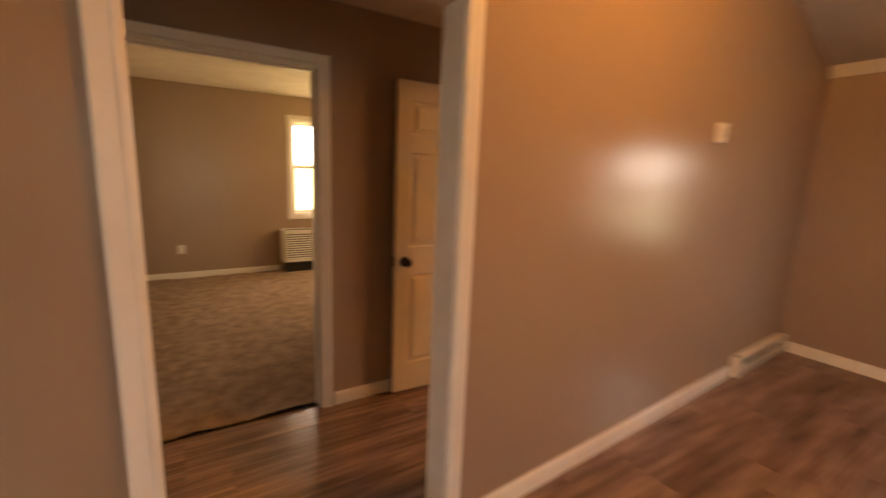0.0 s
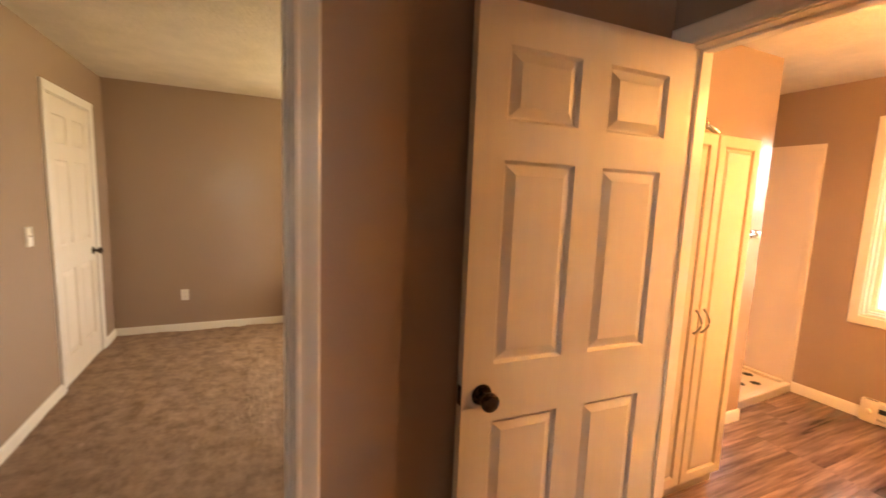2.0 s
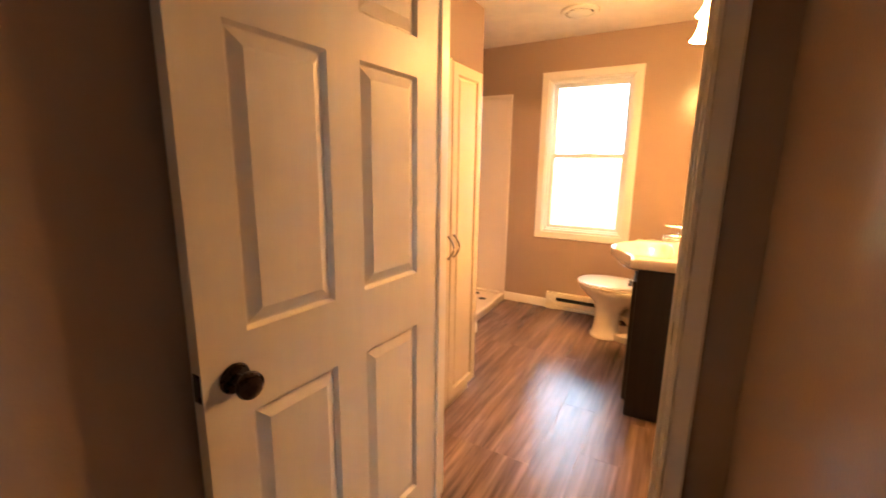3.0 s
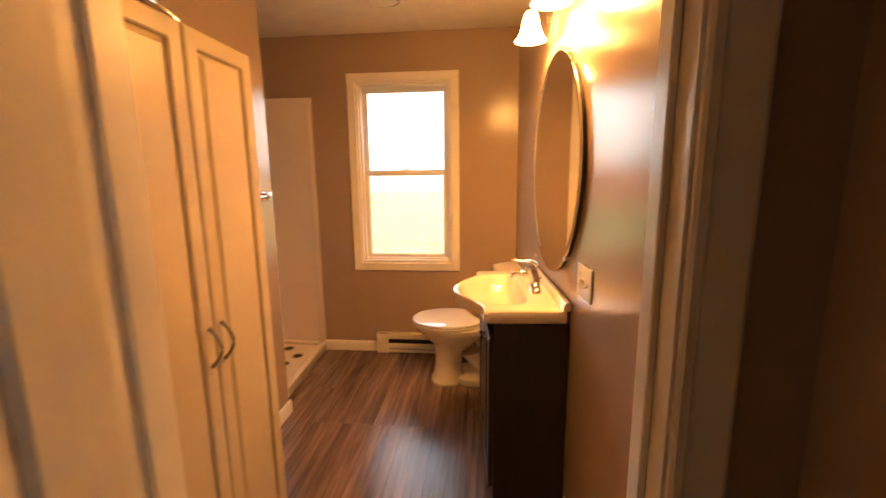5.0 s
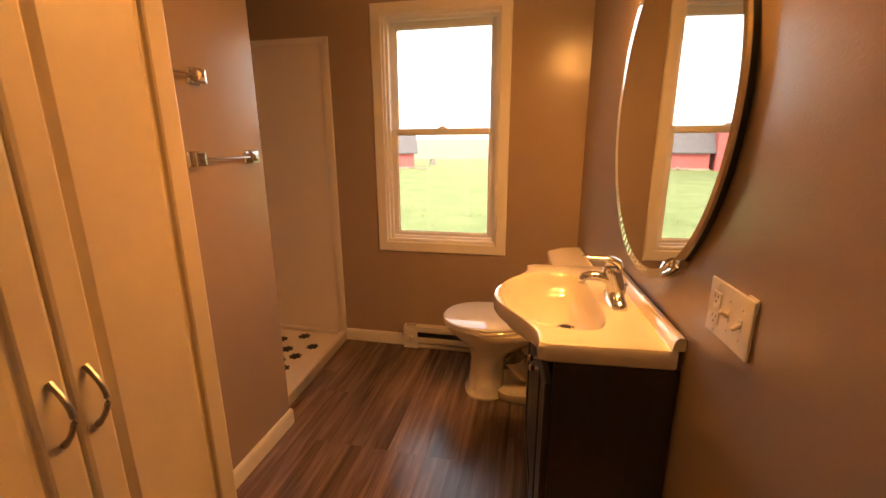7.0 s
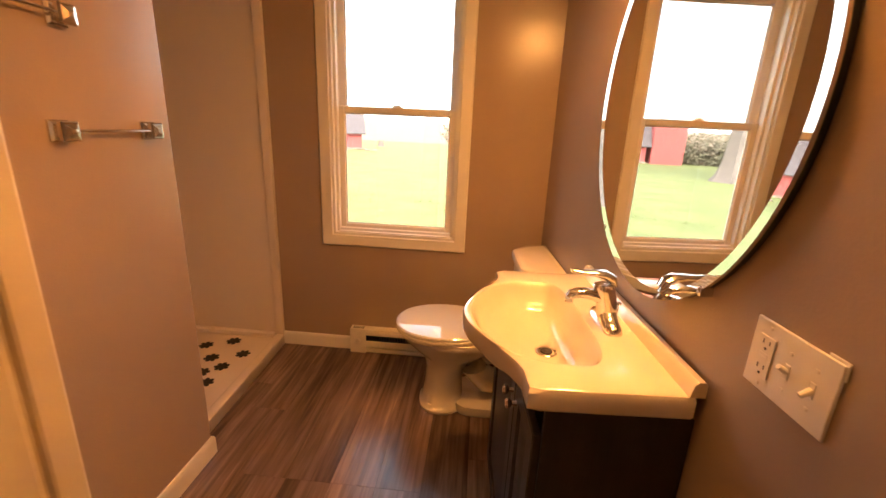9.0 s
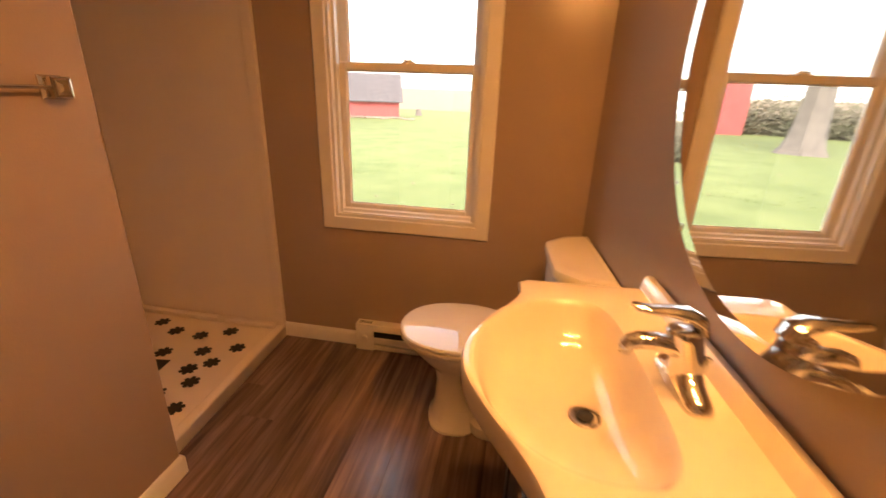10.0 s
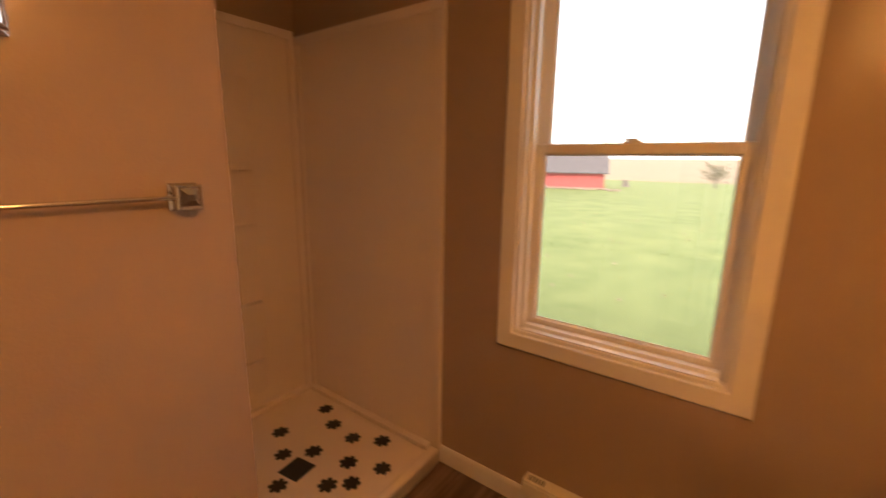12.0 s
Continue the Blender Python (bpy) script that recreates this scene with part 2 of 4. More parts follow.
def baseboard(p0, p1, side, name="baseboard", h=0.085):
    """A run of baseboard from p0 to p1; side: +1 when the room is to the left of that direction."""
    a, b = Vector((*p0, 0)), Vector((*p1, 0))
    d = (b - a).normalized()
    nrm = Vector((-d.y, d.x, 0)) * side
    prof = [(0.0005, 0), (0.013, 0), (0.013, h - 0.02), (0.010, h - 0.008), (0.005, h), (0.0005, h)]
    rings = [[q + nrm * o + Vector((0, 0, z)) for o, z in prof] for q in (a, b)]
    return structure(name, loft(rings), TRIM, "white painted wood baseboard along the wall foot", "baseboard")


# ---- large structure ----
SKEW = math.degrees(math.atan(0.058))
SOUTH = pose(1.15, 1.598, 0, 0, 0, SKEW)          # the wall shared by hall, bathroom and front room; local y = 0 is its north face


def south(x, off=0.0, z=0.0, turn=180.0):
    """A pose on the north face of the south wall at world x; local -y looks into the bathroom."""
    lx = (x - 1.15) / math.cos(radians(SKEW))
    return SOUTH @ pose(lx, off, z, 0, 0, turn)


structure("wall_south", join(box(-3.6, -0.952, -0.11, 0.022, 0, 3.45), box(0.002, 3.86, -0.11, 0, 0, 3.45), box(0.002, 1.12, 0.0, 0.022, 0, 3.45), box(-0.952, 0.002, -0.11, 0.022, 2.085, 3.45)),
          PAINT, "satin taupe painted wall with a cased opening", m=SOUTH)
structure("wall_carpet_room_south", join(box(-1.7, 0.077, 2.69, 2.80, 0, 2.62), box(0.995, 2.26, 2.69, 2.80, 0, 2.62), box(0.077, 0.995, 2.69, 2.80, 2.05, 2.62)),
          PAINT, "taupe painted hall wall with a bedroom doorway")
structure("wall_bath_west", join(box(2.26, 2.375, 1.61, 1.832, 0, 2.62), box(2.26, 2.375, 2.633, 4.6, 0, 2.62), box(2.26, 2.375, 1.832, 2.633, 2.058, 2.62)),
          PAINT, "taupe painted wall with the bathroom doorway")
structure("wall_bath_north", box(2.375, 4.025, 3.262, 3.44, 0, 2.62), PAINT, "taupe painted bathroom wall carrying the towel bars")
structure("wall_shower_west", box(3.92, 4.025, 3.44, 4.5, 0, 2.62), PAINT, "taupe painted wall beside the shower")
structure("wall_shower_north", box(3.92, 4.985, 4.385, 4.5, 0, 2.62), PAINT, "taupe painted wall behind the shower")


def pierced(x0, x1, y0, y1, z1, holes):
    """A wall along y of thickness x0..x1, with holes (y0, y1, z0, z1) in order."""
    bits, at = [], y0
    for a, b, lo, hi in holes:
        bits += [box(x0, x1, at, a, 0, z1), box(x0, x1, a, b, 0, lo), box(x0, x1, a, b, hi, z1)]
        at = b
    return join(*bits, box(x0, x1, at, y1, 0, z1))


structure("wall_east", pierced(4.985, 5.13, -3.7, 4.5, 3.45, [(-0.17, 0.57, 0.77, 1.89), (2.31, 3.052, 0.74, 2.14)]), PAINT, "taupe painted outside wall with double-hung windows")
structure("wall_bedroom_west", pierced(-0.46, -0.335, 2.80, 6.52, 2.62, [(5.279, 6.139, -0.02, 2.108)]), PAINT, "taupe painted bedroom wall with a closet door")
structure("wall_bedroom_north", join(box(-1.3, 1.655, 6.52, 6.65, 0, 2.62), box(2.405, 3.42, 6.52, 6.65, 0, 2.62), box(1.655, 2.405, 6.52, 6.65, 0, 0.81), box(1.655, 2.405, 6.52, 6.65, 2.155, 2.62)),
          PAINT, "taupe painted bedroom wall with a window")
structure("wall_bedroom_east", pierced(3.3, 3.42, 4.6, 6.52, 2.62, [(5.0, 5.9, 0.84, 2.16)]), PAINT, "taupe bedroom wall with a window")
structure("wall_bedroom_return", box(2.375, 3.42, 4.5, 4.6, 0, 2.62), PAINT, "plain taupe bedroom wall")
structure("wall_closet", join(box(-1.3, -1.2, 5.0, 6.52, 0, 2.62), box(-1.3, -0.46, 4.9, 5.0, 0, 2.62)), PAINT, "plain closet wall")
structure("wall_hall_west", box(-1.7, -1.6, 1.44, 2.69, 0, 2.62), PAINT, "plain taupe hall end wall")
structure("wall_front_west", pierced(-2.52, -2.4, -3.7, 1.40, 3.45, [(-1.30, -0.50, 0.90, 2.02)]), PAINT, "taupe front room wall with a window")
structure("wall_front_south", join(box(-2.4, 0.38, -3.7, -3.6, 0, 3.45), box(1.32, 4.985, -3.7, -3.6, 0, 3.45), box(0.38, 1.32, -3.7, -3.6, 0, 0.90), box(0.38, 1.32, -3.7, -3.6, 2.02, 3.45)),
          PAINT, "taupe front room wall with a window")

structure("ceiling_bath", prism([(2.262, 1.61), (5.0, 1.77), (5.0, 4.40), (2.262, 4.40)], 2.47, 2.56), CEIL, "off-white textured bathroom ceiling", "ceiling")
structure("ceiling_hall", prism([(-1.65, 1.385), (2.258, 1.61), (2.258, 2.70), (-1.65, 2.70)], 2.395, 2.50), CEIL, "off-white textured hall ceiling", "ceiling")
structure("ceiling_bedroom", join(box(-1.25, 2.257, 2.79, 6.55, 2.457, 2.55), box(2.257, 3.35, 4.55, 6.55, 2.457, 2.55)), CEIL, "off-white textured bedroom ceiling", "ceiling")
vault = bmesh.new()
vp = [(5.0, 2.49), (2.0, 3.30), (-2.45, 3.30), (-2.45, 3.40), (2.0, 3.40), (5.0, 2.60)]
vr = [[vault.verts.new((x, y, z)) for x, z in vp] for y in (-3.65, 1.78)]
for i in range(6):
    vault.faces.new((vr[0][i], vr[0][(i + 1) % 6], vr[1][(i + 1) % 6], vr[1][i]))
vault.faces.new(vr[0][::-1])
vault.faces.new(vr[1])
bmesh.ops.recalc_face_normals(vault, faces=vault.faces[:])
structure("ceiling_front", vault, CEIL, "off-white sloping front room ceiling", "ceiling")

# baseboards
def sface(x, off=0.0):
    v = SOUTH @ Vector(((x - 1.15) / math.cos(radians(SKEW)), off, 0))
    return (v.x, v.y)


baseboard((1.062, 2.69), (2.26, 2.69), -1)
baseboard((-1.6, 2.69), (0.022, 2.69), -1)
baseboard((3.195, 3.262), (4.026, 3.262), -1)
baseboard((4.025, 3.250), (4.025, 3.342), -1)
baseboard((4.985, 3.386), (4.985, 2.945), -1)
baseboard((4.985, 1.93), (4.985, 1.83), -1)
baseboard(sface(4.14), sface(4.35), 1)
baseboard(sface(2.38), sface(3.36), 1)
baseboard(sface(1.23, 0.022), sface(2.25, 0.022), 1)
baseboard(sface(-1.6, 0.022), sface(0.13, 0.022), 1)
baseboard(sface(1.215, -0.11), sface(3.86, -0.11), -1, h=0.097)
baseboard(sface(-2.4, -0.11), sface(0.13, -0.11), -1)
baseboard((4.985, 1.64), (4.985, -3.6), -1, h=0.097)
baseboard((-0.335, 2.81), (-0.335, 5.225), -1, h=0.09)
baseboard((-0.335, 6.193), (-0.335, 6.52), -1, h=0.09)
baseboard((-0.335, 6.52), (1.46, 6.52), -1, h=0.09)
baseboard((2.6, 6.52), (3.3, 6.52), -1, h=0.09)
crown = loft([[Vector((4.984 - o, y, z)) for o, z in ((0, 2.40), (0.012, 2.40), (0.02, 2.42), (0.055, 2.465), (0.065, 2.49), (0, 2.49))] for y in (-3.6, 1.70)])
structure("crown_trim", crown, TRIM, "white crown moulding at the head of the wall", "trim")


# door openings: jamb boards, stops and casings
def door_trim(name, m, w, h, depth, both=True, stop=None):
    """Opening of width w from local x 0, front face at local y 0, going back to y depth."""
    root = thing(name, "white painted wooden door frame and casing", "door frame", m, kind="structure")
    t = 0.018
    part("jamb", box(-t, 0, 0.001, depth - 0.001, 0, h, 0.001, 1), TRIM, root)
    part("jamb", box(w, w + t, 0.001, depth - 0.001, 0, h, 0.001, 1), TRIM, root)
    part("head_jamb", box(-t, w + t, 0.001, depth - 0.001, h, h + t, 0.001, 1), TRIM, root)
    path = [(-0.005, 0), (-0.005, h + 0.005), (w + 0.005, h + 0.005), (w + 0.005, 0)]
    part("casing", moulding(path, CASING), TRIM, root)
    if both:
        part("casing", moved(moulding(path, CASING), Matrix.Translation((w, depth, 0)) @ pose(0, 0, 0, 0, 0, 180)), TRIM, root)
    if stop is not None:
        a, b = stop, stop + 0.032
        part("door_stop", join(box(0, 0.011, a, b, 0, h, 0.002, 1), box(w - 0.011, w, a, b, 0, h, 0.002, 1), box(0.011, w - 0.011, a, b, h - 0.011, h, 0.002, 1)), TRIM, root)
    return root


# opening from the front room into the hall
door_trim("door_frame", SOUTH @ pose(-0.934, -0.11, 0), 0.918, 2.067, 0.132)
# bedroom doorway
bedroom_frame = door_trim("door_frame", pose(0.095, 2.69, 0), 0.882, 2.032, 0.11, stop=0.055)
# bathroom doorway, seen from the hall; local x runs towards -y
bath_frame = door_trim("door_frame", pose(2.26, 2.615, 0, 0, 0, -90), 0.765, 2.04, 0.115, stop=0.045)
part("strike_plate", box(0.7635, 0.7665, 0.018, 0.042, 0.88, 0.94, 0.0008, 1), BRONZE, bath_frame, "dark bronze strike plate")
# closet doorway
closet_frame = door_trim("door_frame", pose(-0.335, 5.297, 0, 0, 0, 90), 0.824, 2.090, 0.12, both=False)


# ---- doors ----
def knob_set(door, x, z, front, back):
    for y, s in ((front, -1), (back, 1)):
        bm = lathe([(0.0, 0), (0.031, 0), (0.033, 0.003), (0.030, 0.008), (0.012, 0.010), (0.011, 0.030), (0.016, 0.036), (0.026, 0.043),
                    (0.029, 0.052), (0.027, 0.061), (0.018, 0.067), (0.0, 0.069)], 24, cap=False)
        part("knob", moved(bm, Matrix.Translation((x, y, z)) @ pose(0, 0, 0, 90 if s < 0 else -90)), BRONZE, door, "dark oil-rubbed bronze round knob")


def six_panel_door(name, label, m, w, h=2.03, th=0.035, knob_x=None, hinge_x=None, hinge_y=0.0):
    """Local x along the width from 0, front face y = 0, back face y = th."""
    door = thing(name, label, "door", m, kind="structure")
    st, mid = w * 0.125, w * 0.135
    cols = [(st, w / 2 - mid / 2), (w / 2 + mid / 2, w - st)]
    k = h / 2.03
    rows = [(0.205 * k, 0.825 * k), (1.005 * k, 1.605 * k), (1.715 * k, 1.915 * k)]
    bits = [box(0, cols[0][0], 0, th, 0.008, h), box(cols[0][1], cols[1][0], 0, th, 0.008, h), box(cols[1][1], w, 0, th, 0.008, h)]
    zs = [0.008] + [z for r in rows for z in r] + [h]
    for c in cols:
        for z0, z1 in zip(zs[::2], zs[1::2]):
            bits.append(box(c[0], c[1], 0, th, z0, z1))
    frame_bm = join(*bits)
    bmesh.ops.remove_doubles(frame_bm, verts=frame_bm.verts[:], dist=1e-5)
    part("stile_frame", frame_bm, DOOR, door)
    for c in cols:
        for r in rows:
            rings = []
            for y in (0, th):
                s = 1 if y == 0 else -1
                lev = [(0, 0.0002), (0.004, 0.006), (0.008, 0.0118), (0.012, 0.0118), (0.040, 0.001)]
                seq = [[Vector((c[0] + o, y + s * d, r[0] + o)), Vector((c[1] - o, y + s * d, r[0] + o)), Vector((c[1] - o, y + s * d, r[1] - o)), Vector((c[0] + o, y + s * d, r[1] - o))] for o, d in lev]
                rings += seq[::-1] if y == 0 else seq
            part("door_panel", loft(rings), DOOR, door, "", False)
    if knob_x is not None:
        knob_set(door, knob_x, 0.915, 0.0, th)
        edge = 0.0 if knob_x < w / 2 else w
        part("latch_plate", box(edge - 0.0015, edge + 0.0015, th / 2 - 0.012, th / 2 + 0.012, 0.885, 0.945, 0.0006, 1), BRONZE, door, "dark bronze latch plate")
    if hinge_x is not None:
        for z in (0.20, 1.02, 1.83):
            pin = lathe([(0.0, -0.046), (0.006, -0.046), (0.006, 0.046), (0.0, 0.046)], 10, cap=False)
            leaf = box(-0.017, 0.017, -0.0012, 0.0012, -0.044, 0.044)
            part("hinge", moved(join(pin, moved(leaf, Matrix.Translation((0.0, 0.007, 0)))), Matrix.Translation((hinge_x, hinge_y, z))), BRONZE, door, "dark bronze butt hinge")
    return door


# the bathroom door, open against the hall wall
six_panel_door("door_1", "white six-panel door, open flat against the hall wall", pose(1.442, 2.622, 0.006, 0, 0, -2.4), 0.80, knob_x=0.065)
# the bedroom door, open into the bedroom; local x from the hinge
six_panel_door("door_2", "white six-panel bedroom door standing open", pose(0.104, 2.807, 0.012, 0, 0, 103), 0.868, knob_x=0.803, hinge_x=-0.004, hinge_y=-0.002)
for z in (0.22, 1.04, 1.80):
    part("hinge", box(-0.001, 0.002, 0.062, 0.108, z - 0.045, z + 0.045, 0.0006, 1), BRONZE, bedroom_frame, "dark bronze hinge leaf")
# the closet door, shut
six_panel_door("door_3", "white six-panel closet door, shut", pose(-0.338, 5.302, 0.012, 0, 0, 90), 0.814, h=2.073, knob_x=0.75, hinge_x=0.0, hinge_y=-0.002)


# ---- windows ----
def window(name, label, m, w, h, depth=0.14, trim=0.064, lock=True, upper=GLASS):
    """Opening w by h from local (0, 0); room face at local y 0, outside at +y."""
    win = thing(name, label, "window", m, kind="structure")
    path = [(0, 0), (0, h), (w, h), (w, 0)]
    part("casing", moulding(path, [(0, 0), (0, 0.012), (0.003, 0.015), (trim - 0.006, 0.015), (trim, 0.010), (trim, 0)], closed=True), TRIM, win)
    t = 0.014
    part("jamb_liner", join(box(0, t, 0.001, depth, 0, h), box(w - t, w, 0.001, depth, 0, h), box(t, w - t, 0.001, depth, h - t, h)), VINYL, win)
    part("window_sill", box(t, w - t, 0.001, depth, 0, t), VINYL, win)
    part("stop", join(box(t, t + 0.016, 0.030, 0.0615, t, h - t, 0.003, 2), box(w - t - 0.016, w - t, 0.030, 0.0615, t, h - t, 0.003, 2), box(t + 0.016, w - t - 0.016, 0.030, 0.0615, h - t - 0.016, h - t, 0.003, 2)), VINYL, win)
    part("stool_lip", loft([[Vector((x, y, z)) for y, z in ((0.006, t + 0.0005), (0.006, t + 0.006), (0.028, t + 0.008), (0.034, t + 0.020), (0.060, t + 0.022), (0.060, t + 0.0005))] for x in (t + 0.0165, w - t - 0.0165)]), VINYL, win)
    # vertical tracks
    part("track", join(*[box(x, x + 0.006, y, y + 0.006, t, h - t) for x in (t, w - t - 0.006) for y in (0.055, 0.100)]), VINYL, win)
    mid = h * 0.513
    for nm, y0, z0, z1, sw in (("lower_sash", 0.064, t, mid + 0.022, 0.044), ("upper_sash", 0.104, mid - 0.018, h - t, 0.044)):
        x0, x1 = t + 0.002, w - t - 0.002
        top, bot = (0.036, 0.042) if nm == "lower_sash" else (0.044, 0.036)
        prof_bits = [box(x0, x0 + sw, y0, y0 + 0.032, z0, z1, 0.003, 1), box(x1 - sw, x1, y0, y0 + 0.032, z0, z1, 0.003, 1),
                     box(x0 + sw, x1 - sw, y0, y0 + 0.032, z0, z0 + bot, 0.003, 1), box(x0 + sw, x1 - sw, y0, y0 + 0.032, z1 - top, z1, 0.003, 1)]
        sash = part(nm, join(*prof_bits), VINYL, win)
        pane = part("pane", box(x0 + sw - 0.003, x1 - sw + 0.003, y0 + 0.014, y0 + 0.018, z0 + bot - 0.003, z1 - top + 0.003), GLASS if nm == "lower_sash" else upper, sash, "clear window pane" if nm == "lower_sash" or upper is GLASS else "obscured frosted window pane")
        pane.visible_shadow = False
        bead = [(0, 0), (0, 0.004), (-0.006, 0.001), (-0.006, 0)]
        part("glazing_bead", moved(moulding([(x0 + sw, z0 + bot), (x0 + sw, z1 - top), (x1 - sw, z1 - top), (x1 - sw, z0 + bot)], bead, closed=True), Matrix.Translation((0, y0 + 0.013, 0))), VINYL, sash)
        if lock and nm == "lower_sash":
            lk = join(box(w / 2 - 0.029, w / 2 + 0.029, y0 + 0.003, y0 + 0.030, z1, z1 + 0.006, 0.002, 2), box(w / 2 - 0.017, w / 2 + 0.017, y0 + 0.006, y0 + 0.028, z1 + 0.005, z1 + 0.015, 0.005, 3),
                      box(w / 2 - 0.024, w / 2 - 0.004, y0 - 0.004, y0 + 0.010, z1 + 0.008, z1 + 0.013, 0.002, 2))
            part("sash_lock", lk, VINYL, sash)
    return win


window("window_1", "white vinyl double-hung window with flat white casing", facing(4.985, 3.041, 0.751, -90), 0.720, 1.378, upper=FROST)
window("window_2", "white vinyl double-hung bedroom window", pose(1.665, 6.52, 0.82), 0.73, 1.325, depth=0.13)
window("window_4", "white vinyl double-hung bedroom side window", facing(3.3, 5.89, 0.85, -90), 0.88, 1.30, depth=0.12)
window("window_5", "white double-hung front room side window", facing(-2.4, -1.29, 0.91, 90), 0.78, 1.10, depth=0.12)
window("window_6", "white double-hung front room window", facing(1.31, -3.6, 0.91, 180), 0.92, 1.10, depth=0.098)
window("window_3", "white double-hung front room window", facing(4.985, 0.56, 0.78, -90), 0.72, 1.10)

# ---- bathroom things ----
def linen_cabinet():
    w, d, h = 0.662, 0.382, 1.840
    cab = thing("linen_cabinet", "tall almond-white linen cabinet with two arched-handle doors", "cabinet", pose(2.528, 2.866, 0))
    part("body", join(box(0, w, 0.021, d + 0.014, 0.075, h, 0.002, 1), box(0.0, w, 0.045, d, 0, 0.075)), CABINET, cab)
    half = w / 2
    for i in range(2):
        x0, x1 = i * half + 0.0015, (i + 1) * half - 0.0015
        z0, z1 = 0.08, h - 0.001
        o = 0.052
        rings = []
        for off, dep in ((0.0, 0.019), (0.0, 0.009), (0.003, 0.003), (0.009, 0.0), (o, 0.0), (o + 0.004, 0.003), (o + 0.007, 0.011), (o + 0.011, 0.012), (o + 0.026, 0.002)):
            rings.append([Vector((x0 + off, dep, z0 + off)), Vector((x1 - off, dep, z0 + off)), Vector((x1 - off, dep, z1 - off)), Vector((x0 + off, dep, z1 - off))])
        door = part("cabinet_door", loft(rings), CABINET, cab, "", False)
        hx = half - 0.029 if i == 0 else half + 0.029
        arc = [(hx, -0.002, 0.892)] + [(hx, -0.004 - 0.032 * math.sin(math.pi * k / 10), 0.892 + 0.117 * k / 10) for k in range(1, 10)] + [(hx, -0.002, 1.009)]
        part("handle", tube(arc, [0.0070] + [0.0050] * 9 + [0.0070], 10), PEWTER, door, "satin nickel arched pull handle")
    return cab


linen_cabinet()

fitting = thing("shower_fitting", "loose chrome shower fitting lying on the linen cabinet", "fitting", pose(2.765, 2.90, 1.841, 0, 0, 12))
part("pipe", tube([(0, 0, 0.022), (0.04, 0.005, 0.035), (0.09, 0.01, 0.040), (0.14, 0.0, 0.028), (0.16, -0.01, 0.014)], [0.013, 0.012, 0.012, 0.013, 0.014], 12), CHROME, fitting)
part("flange", moved(lathe([(0.012, 0), (0.034, 0), (0.036, 0.004), (0.022, 0.014), (0.012, 0.018)], 20), Matrix.Translation((-0.012, 0, 0.034)) @ pose(0, 0, 0, 0, 80, 0)), CHROME, fitting)
part("nut", moved(lathe([(0.0, -0.012), (0.021, -0.012), (0.021, 0.012), (0.0, 0.012)], 6, cap=False), Matrix.Translation((0.10, 0.045, 0.0185)) @ pose(0, 0, 0, 90, 0, 15)), BRONZE, fitting, "dark metal nut")


def towel_bar(x0, x1, z, label):
    bar = thing("towel_bar", label, "towel bar", pose(0, 3.262, z), group="towel bars")
    for x in (x0, x1):
        pyr = loft([[Vector((x + sx * q, y, sz * q)) for sx, sz in ((-1, -1), (1, -1), (1, 1), (-1, 1))] for q, y in
                    ((0.027, 0.0), (0.027, -0.005), (0.022, -0.011), (0.016, -0.014), (0.015, -0.018), (0.017, -0.021), (0.022, -0.023), (0.024, -0.026), (0.024, -0.036), (0.021, -0.039), (0.017, -0.0395), (0.006, -0.046))])
        part("post", pyr, CHROME, bar, "square polished chrome post", False)
    part("rod", tube([(x0, -0.031, 0), (x1, -0.031, 0)], 0.0045, 12), CHROME, bar)
    return bar


towel_bar(3.635, 3.925, 1.336, "short chrome towel bar with square posts on the wall")
towel_bar(3.375, 3.685, 1.612, "upper chrome towel bar with square posts")

# shower
shower_base = thing("shower_tray", "white acrylic shower tray with a low front curb", "shower tray", Matrix())
pan = [(4.028, 3.343), (4.972, 3.386), (4.972, 4.375), (4.028, 4.375)]
part("pan", prism(pan, 0.0, 0.050), ACRYLIC, shower_base)
part("curb", loft([[Vector((4.028, 3.343 + a, z)), Vector((4.972, 3.386 + a, z))][::1] + [Vector((4.972, 3.386 + b, z)), Vector((4.028, 3.343 + b, z))]
                   for a, b, z in ((0.0, 0.052, 0.0), (0.0, 0.052, 0.060), (0.004, 0.046, 0.066), (0.012, 0.040, 0.0675))]), ACRYLIC, shower_base)
part("rear_lip", join(box(4.028, 4.972, 4.335, 4.3735, 0.0505, 0.078, 0.008, 3), box(4.935, 4.9735, 3.44, 4.335, 0.0505, 0.078, 0.008, 3)), ACRYLIC, shower_base)

surround = thing("shower_surround", "white acrylic shower wall panels with moulded shelves", "shower surround", Matrix())


def panel(name, m, w, h, edge_l, edge_r, top=0.04):
    """A thin wall panel with a proud border; local x 0..w, -y into the shower."""
    part(name, moved(box(0, w, -0.010, -0.001, 0, h), m), ACRYLIC, surround)
    bits = [box(0, w, -0.020, -0.0105, h - top, h, 0.004)]
    if edge_l:
        bits.append(box(0, edge_l, -0.024, -0.0105, 0, h - top - 0.001, 0.006))
    if edge_r:
        bits.append(box(w - edge_r, w, -0.024, -0.0105, 0, h - top - 0.001, 0.006))
    part("panel_border", moved(join(*bits), m), ACRYLIC, surround)


